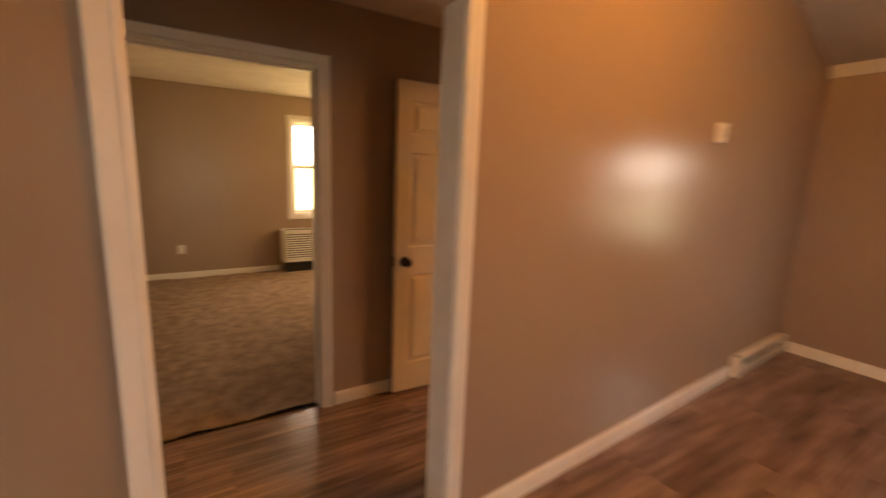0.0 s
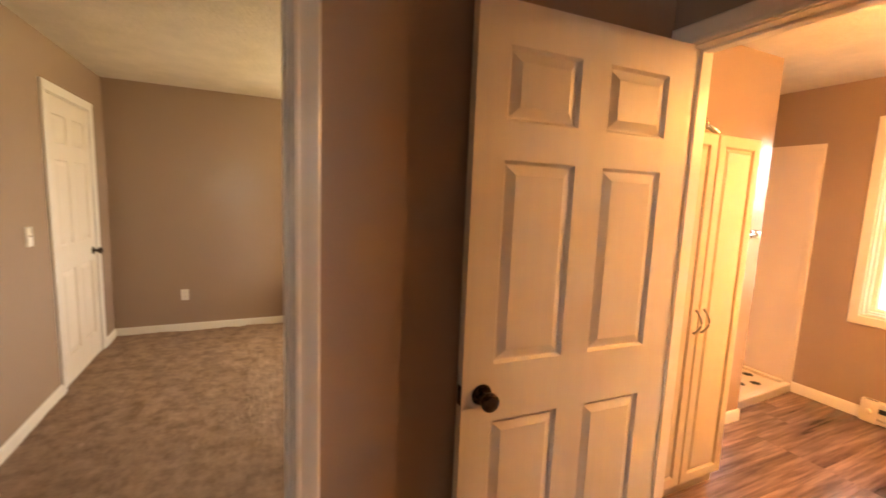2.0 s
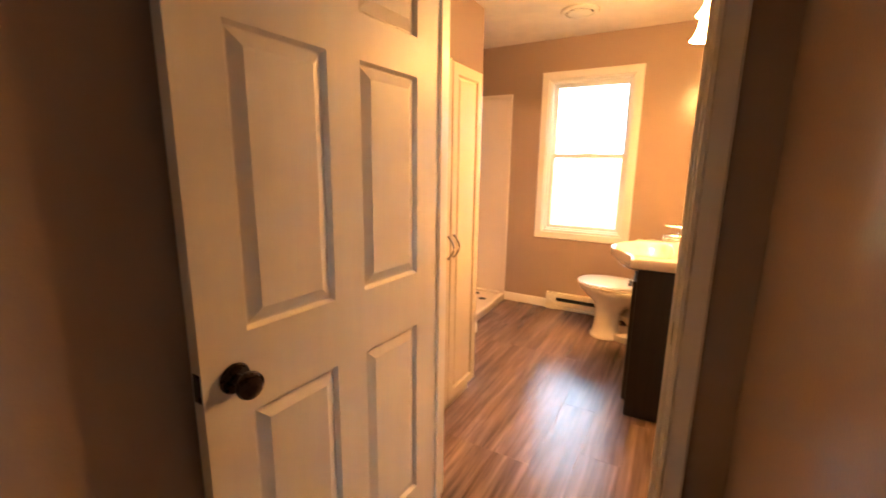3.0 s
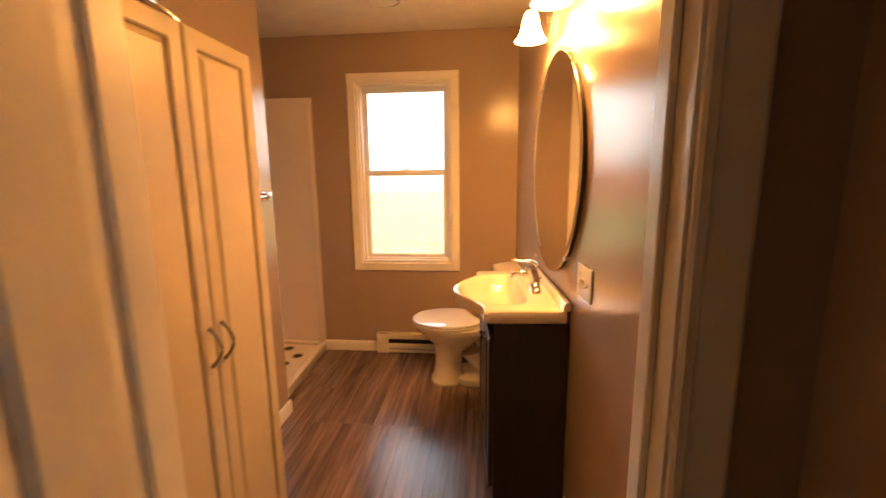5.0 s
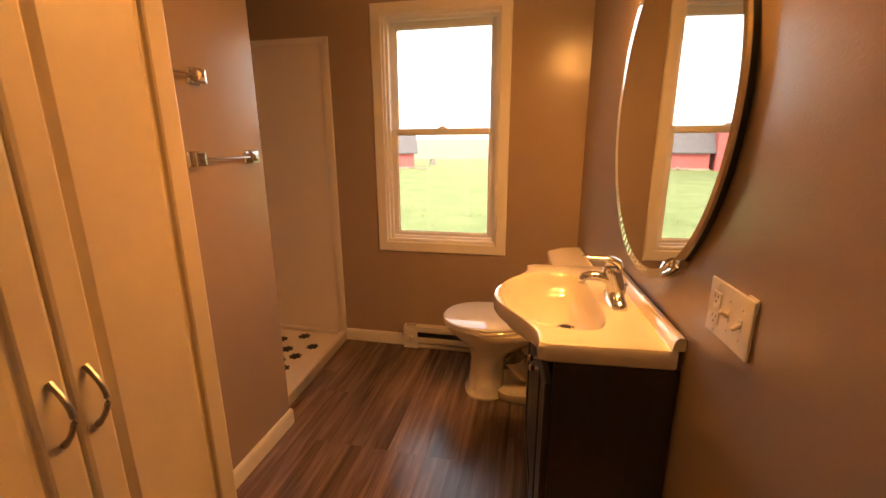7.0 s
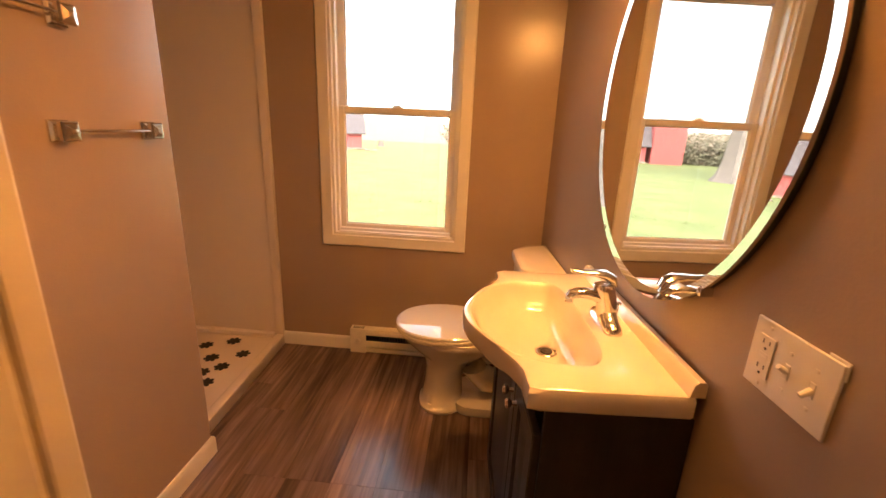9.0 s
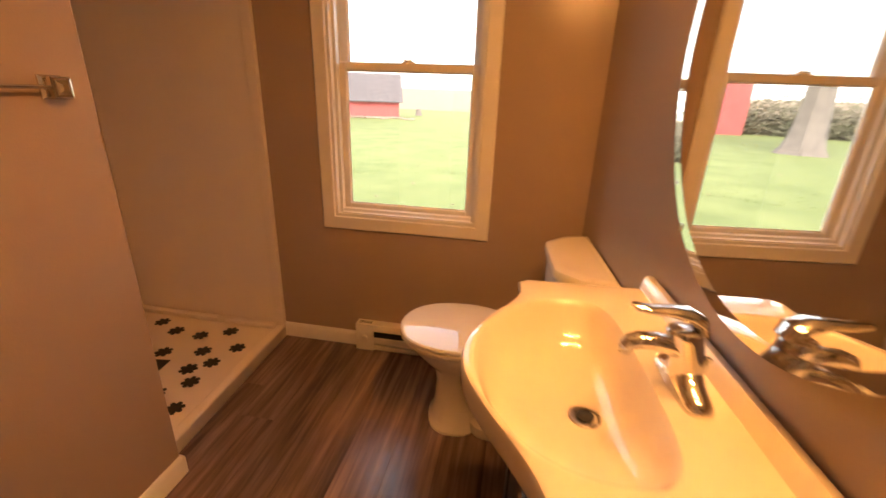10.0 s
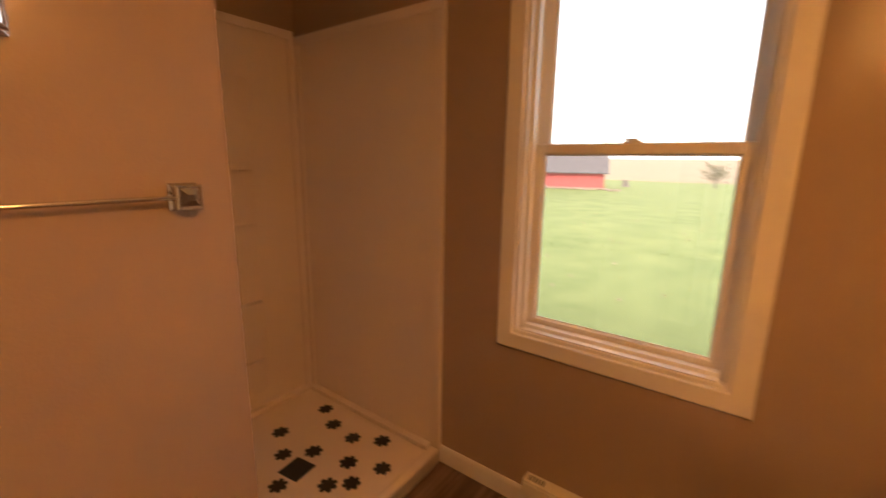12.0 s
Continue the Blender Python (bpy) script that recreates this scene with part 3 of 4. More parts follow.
panel("side_panel", facing(4.985, 4.36, 0.068, -90), 0.974, 1.962, 0.03, 0.050)
panel("back_panel", pose(4.028, 4.385, 0.068), 0.939, 1.99, 0.03, 0.04)
panel("side_panel", facing(4.025, 3.40, 0.068, 90), 0.96, 1.962, 0.05, 0.03)
# moulded shelf column in the back panel
col = [(0.05, 0.0), (0.05, -0.016), (0.575, -0.016), (0.605, 0.0)]
part("shelf_column", moved(prism([(x, y - 0.0105) for x, y in col], 0.10, 1.725, 0.004), pose(4.092, 4.385, 0.068)), ACRYLIC, surround)
for z, th, out in ((0.345, 0.012, 0.026), (0.655, 0.030, 0.055), (1.085, 0.012, 0.026), (1.362, 0.036, 0.055)):
    pts = [(0.07, 0.0), (0.07, -out), (0.545, -out), (0.575, -out * 0.75), (0.590, 0.0)]
    part("shelf", moved(prism([(x, y - 0.027) for x, y in pts], 0, th, 0.004), pose(4.092, 4.385, z)), ACRYLIC, surround)


def flower(x, y, turn, s=1.0):
    pts = []
    for k in range(96):
        a = 2 * math.pi * k / 96
        r = 0.0345 + 0.0065 * max(-0.9, math.cos(7 * a)) + 0.002 * math.cos(14 * a + 3.14)
        pts.append((r * math.cos(a) * s, r * math.sin(a) * s))
    return solid("grip_sticker", prism(pts, 0, 0.0022), BLACK, "black flower-shaped anti-slip sticker on the shower floor", "sticker", pose(x, y, 0.0503, 0, 0, turn), group="shower floor stickers")


for i, (x, y) in enumerate([(4.263, 3.497), (4.329, 3.65), (4.505, 3.956), (4.592, 4.115), (4.429, 3.557), (4.511, 3.637), (4.581, 3.565), (4.658, 3.674), (4.725, 3.523),
                            (4.86, 3.659), (4.786, 3.791), (4.798, 3.954), (4.862, 4.10), (4.606, 3.862), (4.38, 3.80)]):
    flower(x, y, 17 * i, 1.04 + 0.05 * (i % 2))
drain = thing("shower_drain", "square black shower drain cover", "drain", pose(4.488, 3.822, 0.0503, 0, 0, 8))
part("cover", box(-0.058, 0.058, -0.058, 0.058, 0, 0.003, 0.001, 1), BLACK, drain)
part("grate", join(*[box(-0.045, 0.045, y - 0.003, y + 0.003, 0.003, 0.0045) for y in (-0.04, -0.02, 0, 0.02, 0.04)]), DARK, drain)


def heater(name_m, length, label, h=0.165, d=0.055):
    """Electric baseboard heater; local x along the wall, -y into the room."""
    ht = thing("baseboard_heater", label, "heater", name_m)
    part("back_plate", box(0, length, -0.006, -0.001, 0.002, h, 0.001, 1), ENAMEL, ht)
    part("top_cover", join(box(0.001, length - 0.001, -d, -0.0065, h - 0.012, h, 0.004)), ENAMEL, ht)
    part("front_cover", join(box(0.1, length - 0.1, -d, -d + 0.004, 0.048, h - 0.076, 0.0015, 1), box(0.1, length - 0.1, -d, -d + 0.004, h - 0.040, h - 0.013, 0.0015, 1)), ENAMEL, ht)
    part("kick_rail", box(0.1, length - 0.1, -d + 0.004, -d + 0.018, 0.008, 0.034, 0.002, 1), ENAMEL, ht)
    part("element", join(*[box(0.1 + k * 0.01, 0.1 + k * 0.01 + 0.0012, -0.045, -0.012, 0.045, 0.118) for k in range(int((length - 0.2) / 0.01))]), DARK, ht, "dark heater fins behind the slot")
    for x0, x1 in ((0, 0.1), (length - 0.1, length)):
        end = part("end_cap", box(x0, x1, -d - 0.001, -0.0065, 0.004, h - 0.0125, 0.004), ENAMEL, ht)
    # thin raised strips: the slits' shade is put into a near-black colour
    part("top_vent", join(*[box(0.018 + k * 0.012, 0.024 + k * 0.012, -d + 0.012, -0.014, h, h + 0.0008) for k in range(6)]), DARK, ht, "dark strips for the shade in vent slits of the end cap")
    part("dial", moved(lathe([(0, 0), (0.018, 0), (0.018, 0.006), (0.014, 0.010), (0, 0.011)], 20, cap=False), Matrix.Translation((0.05, -d - 0.001, 0.085)) @ pose(0, 0, 0, 90)), ENAMEL, ht, "round thermostat dial")
    return ht


heater(facing(4.985, 2.938, 0, -90), 0.98, "low cream electric baseboard heater under the window")


def toilet():
    """Local: wall at y = 0, bowl towards -y."""
    t = thing("toilet", "white two-piece toilet with the lid closed", "toilet", south(4.585, 0.0, 0, 180))
    def oval(cx, yb, yf, hw, z, n=32, sq=2.0):
        cy, hl = (yb + yf) / 2, abs(yf - yb) / 2
        pts = []
        for k in range(n):
            a = 2 * math.pi * k / n
            c, s = math.cos(a), math.sin(a)
            pts.append(Vector((cx + hw * math.copysign(abs(c) ** (2 / sq), c), cy + hl * math.copysign(abs(s) ** (2 / sq), s), z)))
        return pts
    rings = [oval(0, -0.415, -0.645, 0.140, 0.0, sq=2.4), oval(0, -0.415, -0.645, 0.140, 0.012, sq=2.4), oval(0, -0.42, -0.630, 0.122, 0.035, sq=2.3), oval(0, -0.425, -0.618, 0.110, 0.12, sq=2.3),
             oval(0, -0.42, -0.614, 0.108, 0.21, sq=2.2), oval(0, -0.36, -0.630, 0.124, 0.275), oval(0, -0.26, -0.690, 0.163, 0.325), oval(0, -0.19, -0.738, 0.190, 0.372),
             oval(0, -0.18, -0.762, 0.198, 0.400), oval(0, -0.185, -0.760, 0.195, 0.412), oval(0, -0.20, -0.745, 0.17, 0.4135)]
    part("bowl", loft(rings), PORCELAIN, t)
    part("trapway", moved(tube([(0.0, -0.14, 0.34), (0.0, -0.23, 0.34), (0.0, -0.33, 0.29), (0.0, -0.37, 0.20), (0.0, -0.30, 0.13), (0.0, -0.20, 0.12), (0.0, -0.15, 0.05)], [0.085, 0.088, 0.080, 0.072, 0.070, 0.070, 0.072], 18), Matrix()), PORCELAIN, t)
    part("foot", prism([(p.x, p.y) for p in oval(0, -0.09, -0.46, 0.148, 0, sq=4.5)], 0.0, 0.050, 0.012), PORCELAIN, t)
    part("deck", box(-0.17, 0.17, -0.30, -0.015, 0.335, 0.422, 0.03, 4), PORCELAIN, t)
    part("seat", loft([oval(0, -0.275, -0.766, 0.197, 0.4150, sq=2.15), oval(0, -0.270, -0.772, 0.202, 0.4200, sq=2.15), oval(0, -0.270, -0.772, 0.202, 0.4310, sq=2.15), oval(0, -0.275, -0.766, 0.197, 0.4355, sq=2.15)]), PORCELAIN, t, "biscuit toilet seat")
    part("lid", loft([oval(0, -0.280, -0.762, 0.190, 0.4380, sq=2.2), oval(0, -0.272, -0.773, 0.201, 0.4420, sq=2.2), oval(0, -0.272, -0.773, 0.201, 0.4480, sq=2.2), oval(0, -0.280, -0.766, 0.195, 0.4545, sq=2.2),
                      oval(0, -0.292, -0.756, 0.185, 0.4565, sq=2.2), oval(0, -0.45, -0.60, 0.03, 0.4572)]), SEAT, t, "glossy white toilet lid")
    for sx in (-1, 1):
        part("seat_hinge", box(sx * 0.085 - 0.02, sx * 0.085 + 0.02, -0.285, -0.245, 0.423, 0.454, 0.008, 3), SEAT, t)
        part("bolt_cap", moved(lathe([(0.014, 0), (0.014, 0.008), (0.009, 0.016), (0.0, 0.018)], 14, cap=False), Matrix.Translation((sx * 0.118, -0.25, 0.0505))), SEAT, t)
    def tank_ring(z, w, d0, side, front, n=33):
        ring = [Vector((-w, -d0, z))]
        for k in range(n):
            u = -1 + 2 * k / (n - 1)
            e = min(1, max(0, (0.97 - abs(u)) / 0.42))
            e = e * e * (3 - 2 * e)
            c = max(0.0, (abs(u) - 0.86) / 0.14)
            dep = (side + (front - side) * e) + 0.008 * (1 - u * u)
            ring.append(Vector((w * u, -(d0 + (dep - d0) * (1 - 0.75 * c * c * c)), z)))
        return ring + [Vector((w, -d0, z))]
    part("tank", loft([tank_ring(0.422, 0.185, 0.018, 0.10, 0.160), tank_ring(0.44, 0.20, 0.018, 0.105, 0.168), tank_ring(0.58, 0.228, 0.018, 0.11, 0.182), tank_ring(0.760, 0.240, 0.014, 0.108, 0.182)]), PORCELAIN, t)
    part("tank_lid", loft([tank_ring(0.7605, 0.246, 0.008, 0.112, 0.186), tank_ring(0.766, 0.256, 0.003, 0.120, 0.196), tank_ring(0.786, 0.257, 0.003, 0.121, 0.197), tank_ring(0.796, 0.254, 0.005, 0.117, 0.193),
                           tank_ring(0.802, 0.245, 0.012, 0.108, 0.184), tank_ring(0.804, 0.22, 0.03, 0.09, 0.165)]), PORCELAIN, t)
    part("flush_lever", join(moved(lathe([(0, 0), (0.014, 0), (0.014, 0.008), (0, 0.010)], 14, cap=False), Matrix.Translation((0.15, -0.192, 0.69)) @ pose(0, 0, 0, 90)),
                             tube([(0.15, -0.206, 0.69), (0.11, -0.214, 0.686), (0.075, -0.214, 0.682)], [0.007, 0.006, 0.008], 8)), CHROME, t, "chrome flush lever")
    return t


toilet()


def vanity():
    """Local: wall at y = 0, front towards -y, x from 0 at the end by the window to W at the door end."""
    w = 0.708
    m = south(4.105, 0.0, 0, 180)
    cab = thing("vanity_cabinet", "dark espresso wooden bathroom vanity cabinet", "vanity", m)
    d = 0.305
    for x in (0.0, w - 0.016):
        part("side_panel", box(x, x + 0.016, -d, -0.002, 0.0, 0.834, 0.0015, 1), ESPRESSO, cab)
    part("back_panel", box(0.0165, w - 0.0165, -0.008, -0.002, 0.07, 0.834), ESPRESSO, cab)
    part("bottom_panel", box(0.0165, w - 0.0165, -d, -0.0085, 0.07, 0.086), ESPRESSO, cab)
    part("toe_kick", box(0.0165, w - 0.0165, -d + 0.04, -d + 0.055, 0.0, 0.0695), ESPRESSO, cab)
    for i in range(2):
        x0, x1 = ((0.006, 0.466), (0.472, w - 0.006))[i]
        rings = []
        for off, dep in ((0, 0.0), (0, 0.016), (0.003, 0.019), (0.052, 0.019), (0.060, 0.011), (0.075, 0.011), (0.09, 0.016)):
            rings.append([Vector((x0 + off, -d - 0.001 - dep, 0.09 + off)), Vector((x1 - off, -d - 0.001 - dep, 0.09 + off)), Vector((x1 - off, -d - 0.001 - dep, 0.77 - off)), Vector((x0 + off, -d - 0.001 - dep, 0.77 - off))])
        door = part("cabinet_door", loft(rings), ESPRESSO, cab)
        kx = 0.440 if i == 0 else 0.500
        part("knob", moved(lathe([(0.008, 0), (0.006, 0.012), (0.013, 0.018), (0.014, 0.024), (0.009, 0.029), (0, 0.030)], 16, cap=False), Matrix.Translation((kx, -d - 0.020, 0.700)) @ pose(0, 0, 0, 90)), CHROME, door, "small round chrome knob")
    # one-piece sink top
    x0, x1, zt = -0.012, w + 0.012, 0.895
    top = thing("sink_top", "cream cultured marble vanity top with a bowed front and oval basin", "sink", m)
    n = 96
    cx, cy = w / 2 + 0.005, -0.225
    def outline(k, inset=0.0):
        a = 2 * math.pi * k / n
        dx, dy = math.cos(a), math.sin(a)
        lo, hi = 0.0, 1.2
        for _ in range(36):
            s = (lo + hi) / 2
            px, py = cx + dx * s, cy + dy * s
            u = (px - cx) / 0.30
            bow = 0.125 * (0.5 + 0.5 * math.cos(math.pi * min(1, abs(u)))) ** 0.75 if abs(u) < 1 else 0.0
            inside = x0 + inset < px < x1 - inset and py < -0.002 - inset and py > -(0.348 + bow) + inset
            lo, hi = (s, hi) if inside else (lo, s)
        return Vector((cx + dx * lo, cy + dy * lo, 0))
    def basin(k, s, z, flat=1.0):
        a = 2 * math.pi * k / n
        y = math.sin(a)
        ry = 0.090 if y > 0 else 0.218
        rx = 0.262
        c, q = math.cos(a), math.sin(a)
        p = 3.6 if y > 0 else 2.1
        return Vector((cx + rx * s * math.copysign(abs(c) ** (2 / p), c), cy - 0.005 + ry * s * math.copysign(abs(q) ** (2 / p), q), z))
    up = Vector((0, 0, 1))
    rings = []
    for q, z in ((0.12, -0.128), (0.55, -0.122), (0.80, -0.104), (0.95, -0.075)):
        rings.append([basin(k, q, zt + z) for k in range(n)])
    rings.append([outline(k, 0.02) + up * (zt - 0.060) for k in range(n)])
    rings.append([outline(k, 0.004) + up * (zt - 0.053) for k in range(n)])
    rings.append([outline(k, 0.0) + up * (zt - 0.046) for k in range(n)])
    rings.append([outline(k, 0.0) + up * (zt - 0.011) for k in range(n)])
    rings.append([outline(k, 0.004) + up * (zt - 0.003) for k in range(n)])
    rings.append([outline(k, 0.012) + up * zt for k in range(n)])
    for s, z in ((1.03, 0.0), (1.005, -0.001), (0.985, -0.005), (0.96, -0.014), (0.92, -0.032), (0.85, -0.060), (0.73, -0.086), (0.55, -0.102), (0.30, -0.110), (0.10, -0.113)):
        rings.append([basin(k, s, zt + z) for k in range(n)])
    part("basin", loft(rings), MARBLE, top)
    bs = [(-0.0015, 0.0), (-0.0015, 0.028), (-0.006, 0.034), (-0.020, 0.034), (-0.027, 0.026), (-0.032, 0.003), (-0.034, 0.0)]
    part("backsplash", loft([[Vector((x, y, zt - 0.0005 + z)) for y, z in bs] for x in (x0, x0 + 0.004, x1 - 0.004, x1)]), MARBLE, top)
    dr = part("drain_ring", moved(lathe([(0.0, -0.002), (0.017, -0.002), (0.018, 0.001), (0.022, 0.002), (0.024, 0.0), (0.024, -0.004)], 24, cap=False), Matrix.Translation((cx + 0.012, cy - 0.005, zt - 0.1105)) @ Matrix.Diagonal((1.3, 1.3, 1, 1))), NICKEL, top, "metal pop-up drain")
    part("stopper", moved(lathe([(0.013, 0), (0.013, 0.003), (0.006, 0.006), (0, 0.006)], 18, cap=False), Matrix.Translation((cx + 0.012, cy - 0.005, zt - 0.111)) @ Matrix.Diagonal((1.3, 1.3, 1, 1))), DARK, dr)
    # faucet
    f = thing("faucet", "polished chrome single-lever centerset bathroom faucet", "faucet", m @ pose(cx + 0.040, -0.090, zt + 0.0005) @ Matrix.Scale(0.94, 4))
    # saddle-shaped base: two low rounded wings that rise to the middle
    prof = [(-0.086, 0.006, 0.006), (-0.084, 0.014, 0.013), (-0.078, 0.021, 0.020), (-0.066, 0.025, 0.026), (-0.050, 0.026, 0.031), (-0.034, 0.026, 0.040), (-0.020, 0.027, 0.054), (0.0, 0.027, 0.062)]
    prof = prof + [(-x, a, b) for x, a, b in prof[-2::-1]]
    part("base_plate", loft([[Vector((x, a * math.cos(math.pi * k / 12), b * (0.0 if k in (0, 12) else math.sin(math.pi * k / 12) ** 0.7))) for k in range(13)] for x, a, b in prof]), CHROME, f)
    part("body", loft([[Vector((a * math.cos(2 * math.pi * k / 24), b * math.sin(2 * math.pi * k / 24) + y, z)) for k in range(24)] for a, b, y, z in
                       ((0.030, 0.028, 0.0, 0.025), (0.028, 0.029, -0.003, 0.055), (0.027, 0.030, -0.010, 0.080), (0.027, 0.030, -0.016, 0.100), (0.027, 0.030, -0.019, 0.112), (0.025, 0.027, -0.019, 0.117), (0.019, 0.021, -0.018, 0.120))]), CHROME, f)
    part("spout", tube([(0, -0.012, 0.074), (0, -0.040, 0.084), (0, -0.068, 0.089), (0, -0.092, 0.088), (0, -0.106, 0.083), (0, -0.112, 0.074)], [0.023, 0.020, 0.0185, 0.0175, 0.0165, 0.014], 18, flat=0.85), CHROME, f)
    part("aerator", moved(lathe([(0.0, -0.006), (0.0115, -0.006), (0.0115, 0.004), (0.0, 0.004)], 16, cap=False), Matrix.Translation((0, -0.112, 0.068))), NICKEL, f)
    part("lever", tube([(0, 0.008, 0.118), (0, -0.002, 0.136), (0, -0.022, 0.147), (0, -0.050, 0.150), (0, -0.084, 0.150), (0, -0.110, 0.154), (0, -0.117, 0.156)], [0.021, 0.027, 0.025, 0.018, 0.015, 0.013, 0.006], 18, flat=0.5), CHROME, f)
    part("lift_rod", join(tube([(0, 0.027, 0.004), (0, 0.032, 0.058)], 0.0028, 8), moved(lathe([(0, 0), (0.006, 0.002), (0.006, 0.008), (0, 0.011)], 12, cap=False), Matrix.Translation((0, 0.032, 0.056)))), CHROME, f)


vanity()


def round_mirror():
    mr = thing("wall_mirror", "frameless oval wall mirror held by small clips", "mirror", south(3.718, 0.0, 1.472, 180))
    r, n = 0.475, 96
    part("backing", moved(lathe([(0.0, 0.002), (r - 0.004, 0.002), (r - 0.002, 0.016), (0.0, 0.016)], n, cap=False), Matrix.Diagonal((0.94, 1, 1, 1)) @ pose(0, 0, 0, 90)), DARK, mr, "dark mirror backing board")
    part("glass", moved(lathe([(r, 0.0165), (r, 0.0243), (r - 0.024, 0.0212), (0.0, 0.0212)], n, cap=True), Matrix.Diagonal((0.94, 1, 1, 1)) @ pose(0, 0, 0, 90)), MIRROR, mr, smooth=False)
    for a in (52, 128, 232, 308):
        c = box(-0.007, 0.007, -0.026, -0.0005, -0.010, 0.010, 0.003)
        part("clip", moved(c, pose(0.94 * r * math.cos(radians(a)), 0, r * math.sin(radians(a)))), CHROME, mr, "small clear chrome mirror clip")
    return mr


round_mirror()


def vanity_light():
    vl = thing("vanity_light", "wall light above the mirror with lit white bell glass shades", "wall light", south(3.63, 0.0, 2.16, 180))
    part("back_plate", box(-0.30, 0.30, -0.022, -0.001, -0.03, 0.055, 0.008, 3), NICKEL, vl)
    for x in (-0.215, 0.215):
        part("arm", tube([(x, -0.02, 0.02), (x, -0.075, 0.035), (x, -0.105, 0.025), (x, -0.11, 0.0)], [0.009, 0.009, 0.010, 0.020], 12), NICKEL, vl)
        prof = [(0.022, 0.0), (0.030, -0.012), (0.038, -0.045), (0.046, -0.080), (0.060, -0.108), (0.073, -0.122), (0.070, -0.122), (0.056, -0.105), (0.042, -0.078), (0.034, -0.045), (0.026, -0.012), (0.018, -0.002)]
        sh = part("shade", moved(lathe(prof, 32, cap=False), Matrix.Translation((x, -0.11, 0.0))), SHADE, vl, "lit frosted white bell glass shade")
        ld = bpy.data.lights.new("bulb", "POINT")
        ld.energy, ld.color, ld.shadow_soft_size = LAMP_WATTS, LAMP_COLOR, 0.028
        lo = new("bulb", ld)
        lo.parent = vl
        lo.location = (x, -0.11, -0.098)
    return vl


vanity_light()


def screw(x, z):
    return moved(lathe([(0, 0), (0.0032, 0), (0.0026, 0.0012), (0, 0.0014)], 10, cap=False), Matrix.Translation((x, -0.0062, z)) @ pose(0, 0, 0, 90))


def gang_plate():
    sp = thing("switch_plate", "ivory three-gang wall plate with an outlet and two toggle switches", "switch plate", south(3.228, 0.0, 1.055, 180))
    part("plate", box(-0.0795, 0.0795, -0.0062, -0.0005, -0.058, 0.058, 0.003, 3), PLATE, sp)
    part("box_edge", box(0.050, 0.0825, -0.003, -0.0006, 0.036, 0.063, 0.001, 1), PLATE, sp, "edge of the wall box behind the plate")
    ox = -0.046
    g = part("outlet", box(ox - 0.0165, ox + 0.0165, -0.0085, -0.0062, -0.034, 0.034, 0.001, 1), PLATE, sp)
    slots = []
    for z in (-0.021, 0.021):
        slots += [box(ox - 0.0075, ox - 0.0055, -0.0089, -0.0084, z - 0.001, z + 0.007), box(ox + 0.0055, ox + 0.0075, -0.0089, -0.0084, z, z + 0.007),
                  moved(lathe([(0, 0), (0.0024, 0), (0.0024, 0.0006), (0, 0.0006)], 10, cap=False), Matrix.Translation((ox, -0.0084, z - 0.008)) @ pose(0, 0, 0, 90))]
    tagged(part("slots", join(*slots), DARK, g), kind="stuff")
    part("test_buttons", join(box(ox - 0.008, ox + 0.008, -0.0094, -0.0085, -0.0055, -0.0005), box(ox - 0.008, ox + 0.008, -0.0094, -0.0085, 0.0005, 0.0055)), PLATE, g)
    for x, s in ((0.0, 1), (0.046, -1)):
        part("toggle_slot", box(x - 0.0052, x + 0.0052, -0.0072, -0.006, -0.012, 0.012, 0.001, 1), PLATE, sp)
        part("toggle", tube([(x, -0.006, 0.0), (x, -0.014, 0.005 * s), (x, -0.021, 0.009 * s)], [0.005, 0.0045, 0.004], 8), PLATE, sp)
        part("screw", screw(x, 0.030), PLATE, sp)
        part("screw", screw(x, -0.030), PLATE, sp)
    for z in (-0.048, 0.048):
        part("screw", screw(ox, z), PLATE, sp)
    return sp


gang_plate()

vent = thing("ceiling_vent", "round white bathroom ceiling fan grille", "vent", pose(4.38, 2.67, 2.47))
part("rim", lathe([(0.10, -0.0005), (0.135, -0.0005), (0.137, -0.008), (0.128, -0.018), (0.104, -0.020), (0.10, -0.010)], 40, cap=False), PLASTIC, vent)
part("grille_plate", lathe([(0.0, -0.028), (0.07, -0.028), (0.085, -0.022), (0.085, -0.016), (0.0, -0.016)], 36, cap=False), PLASTIC, vent)
# near-black disc: the housing's inner shade is put into its colour
part("recess", lathe([(0.0, -0.001), (0.099, -0.001), (0.099, -0.004), (0.0, -0.004)], 30, cap=False), DARK, vent)
for a in (0, 120, 240):
    part("support", moved(box(0.07, 0.104, -0.004, 0.004, -0.018, -0.003), pose(0, 0, 0, 0, 0, a)), PLASTIC, vent)


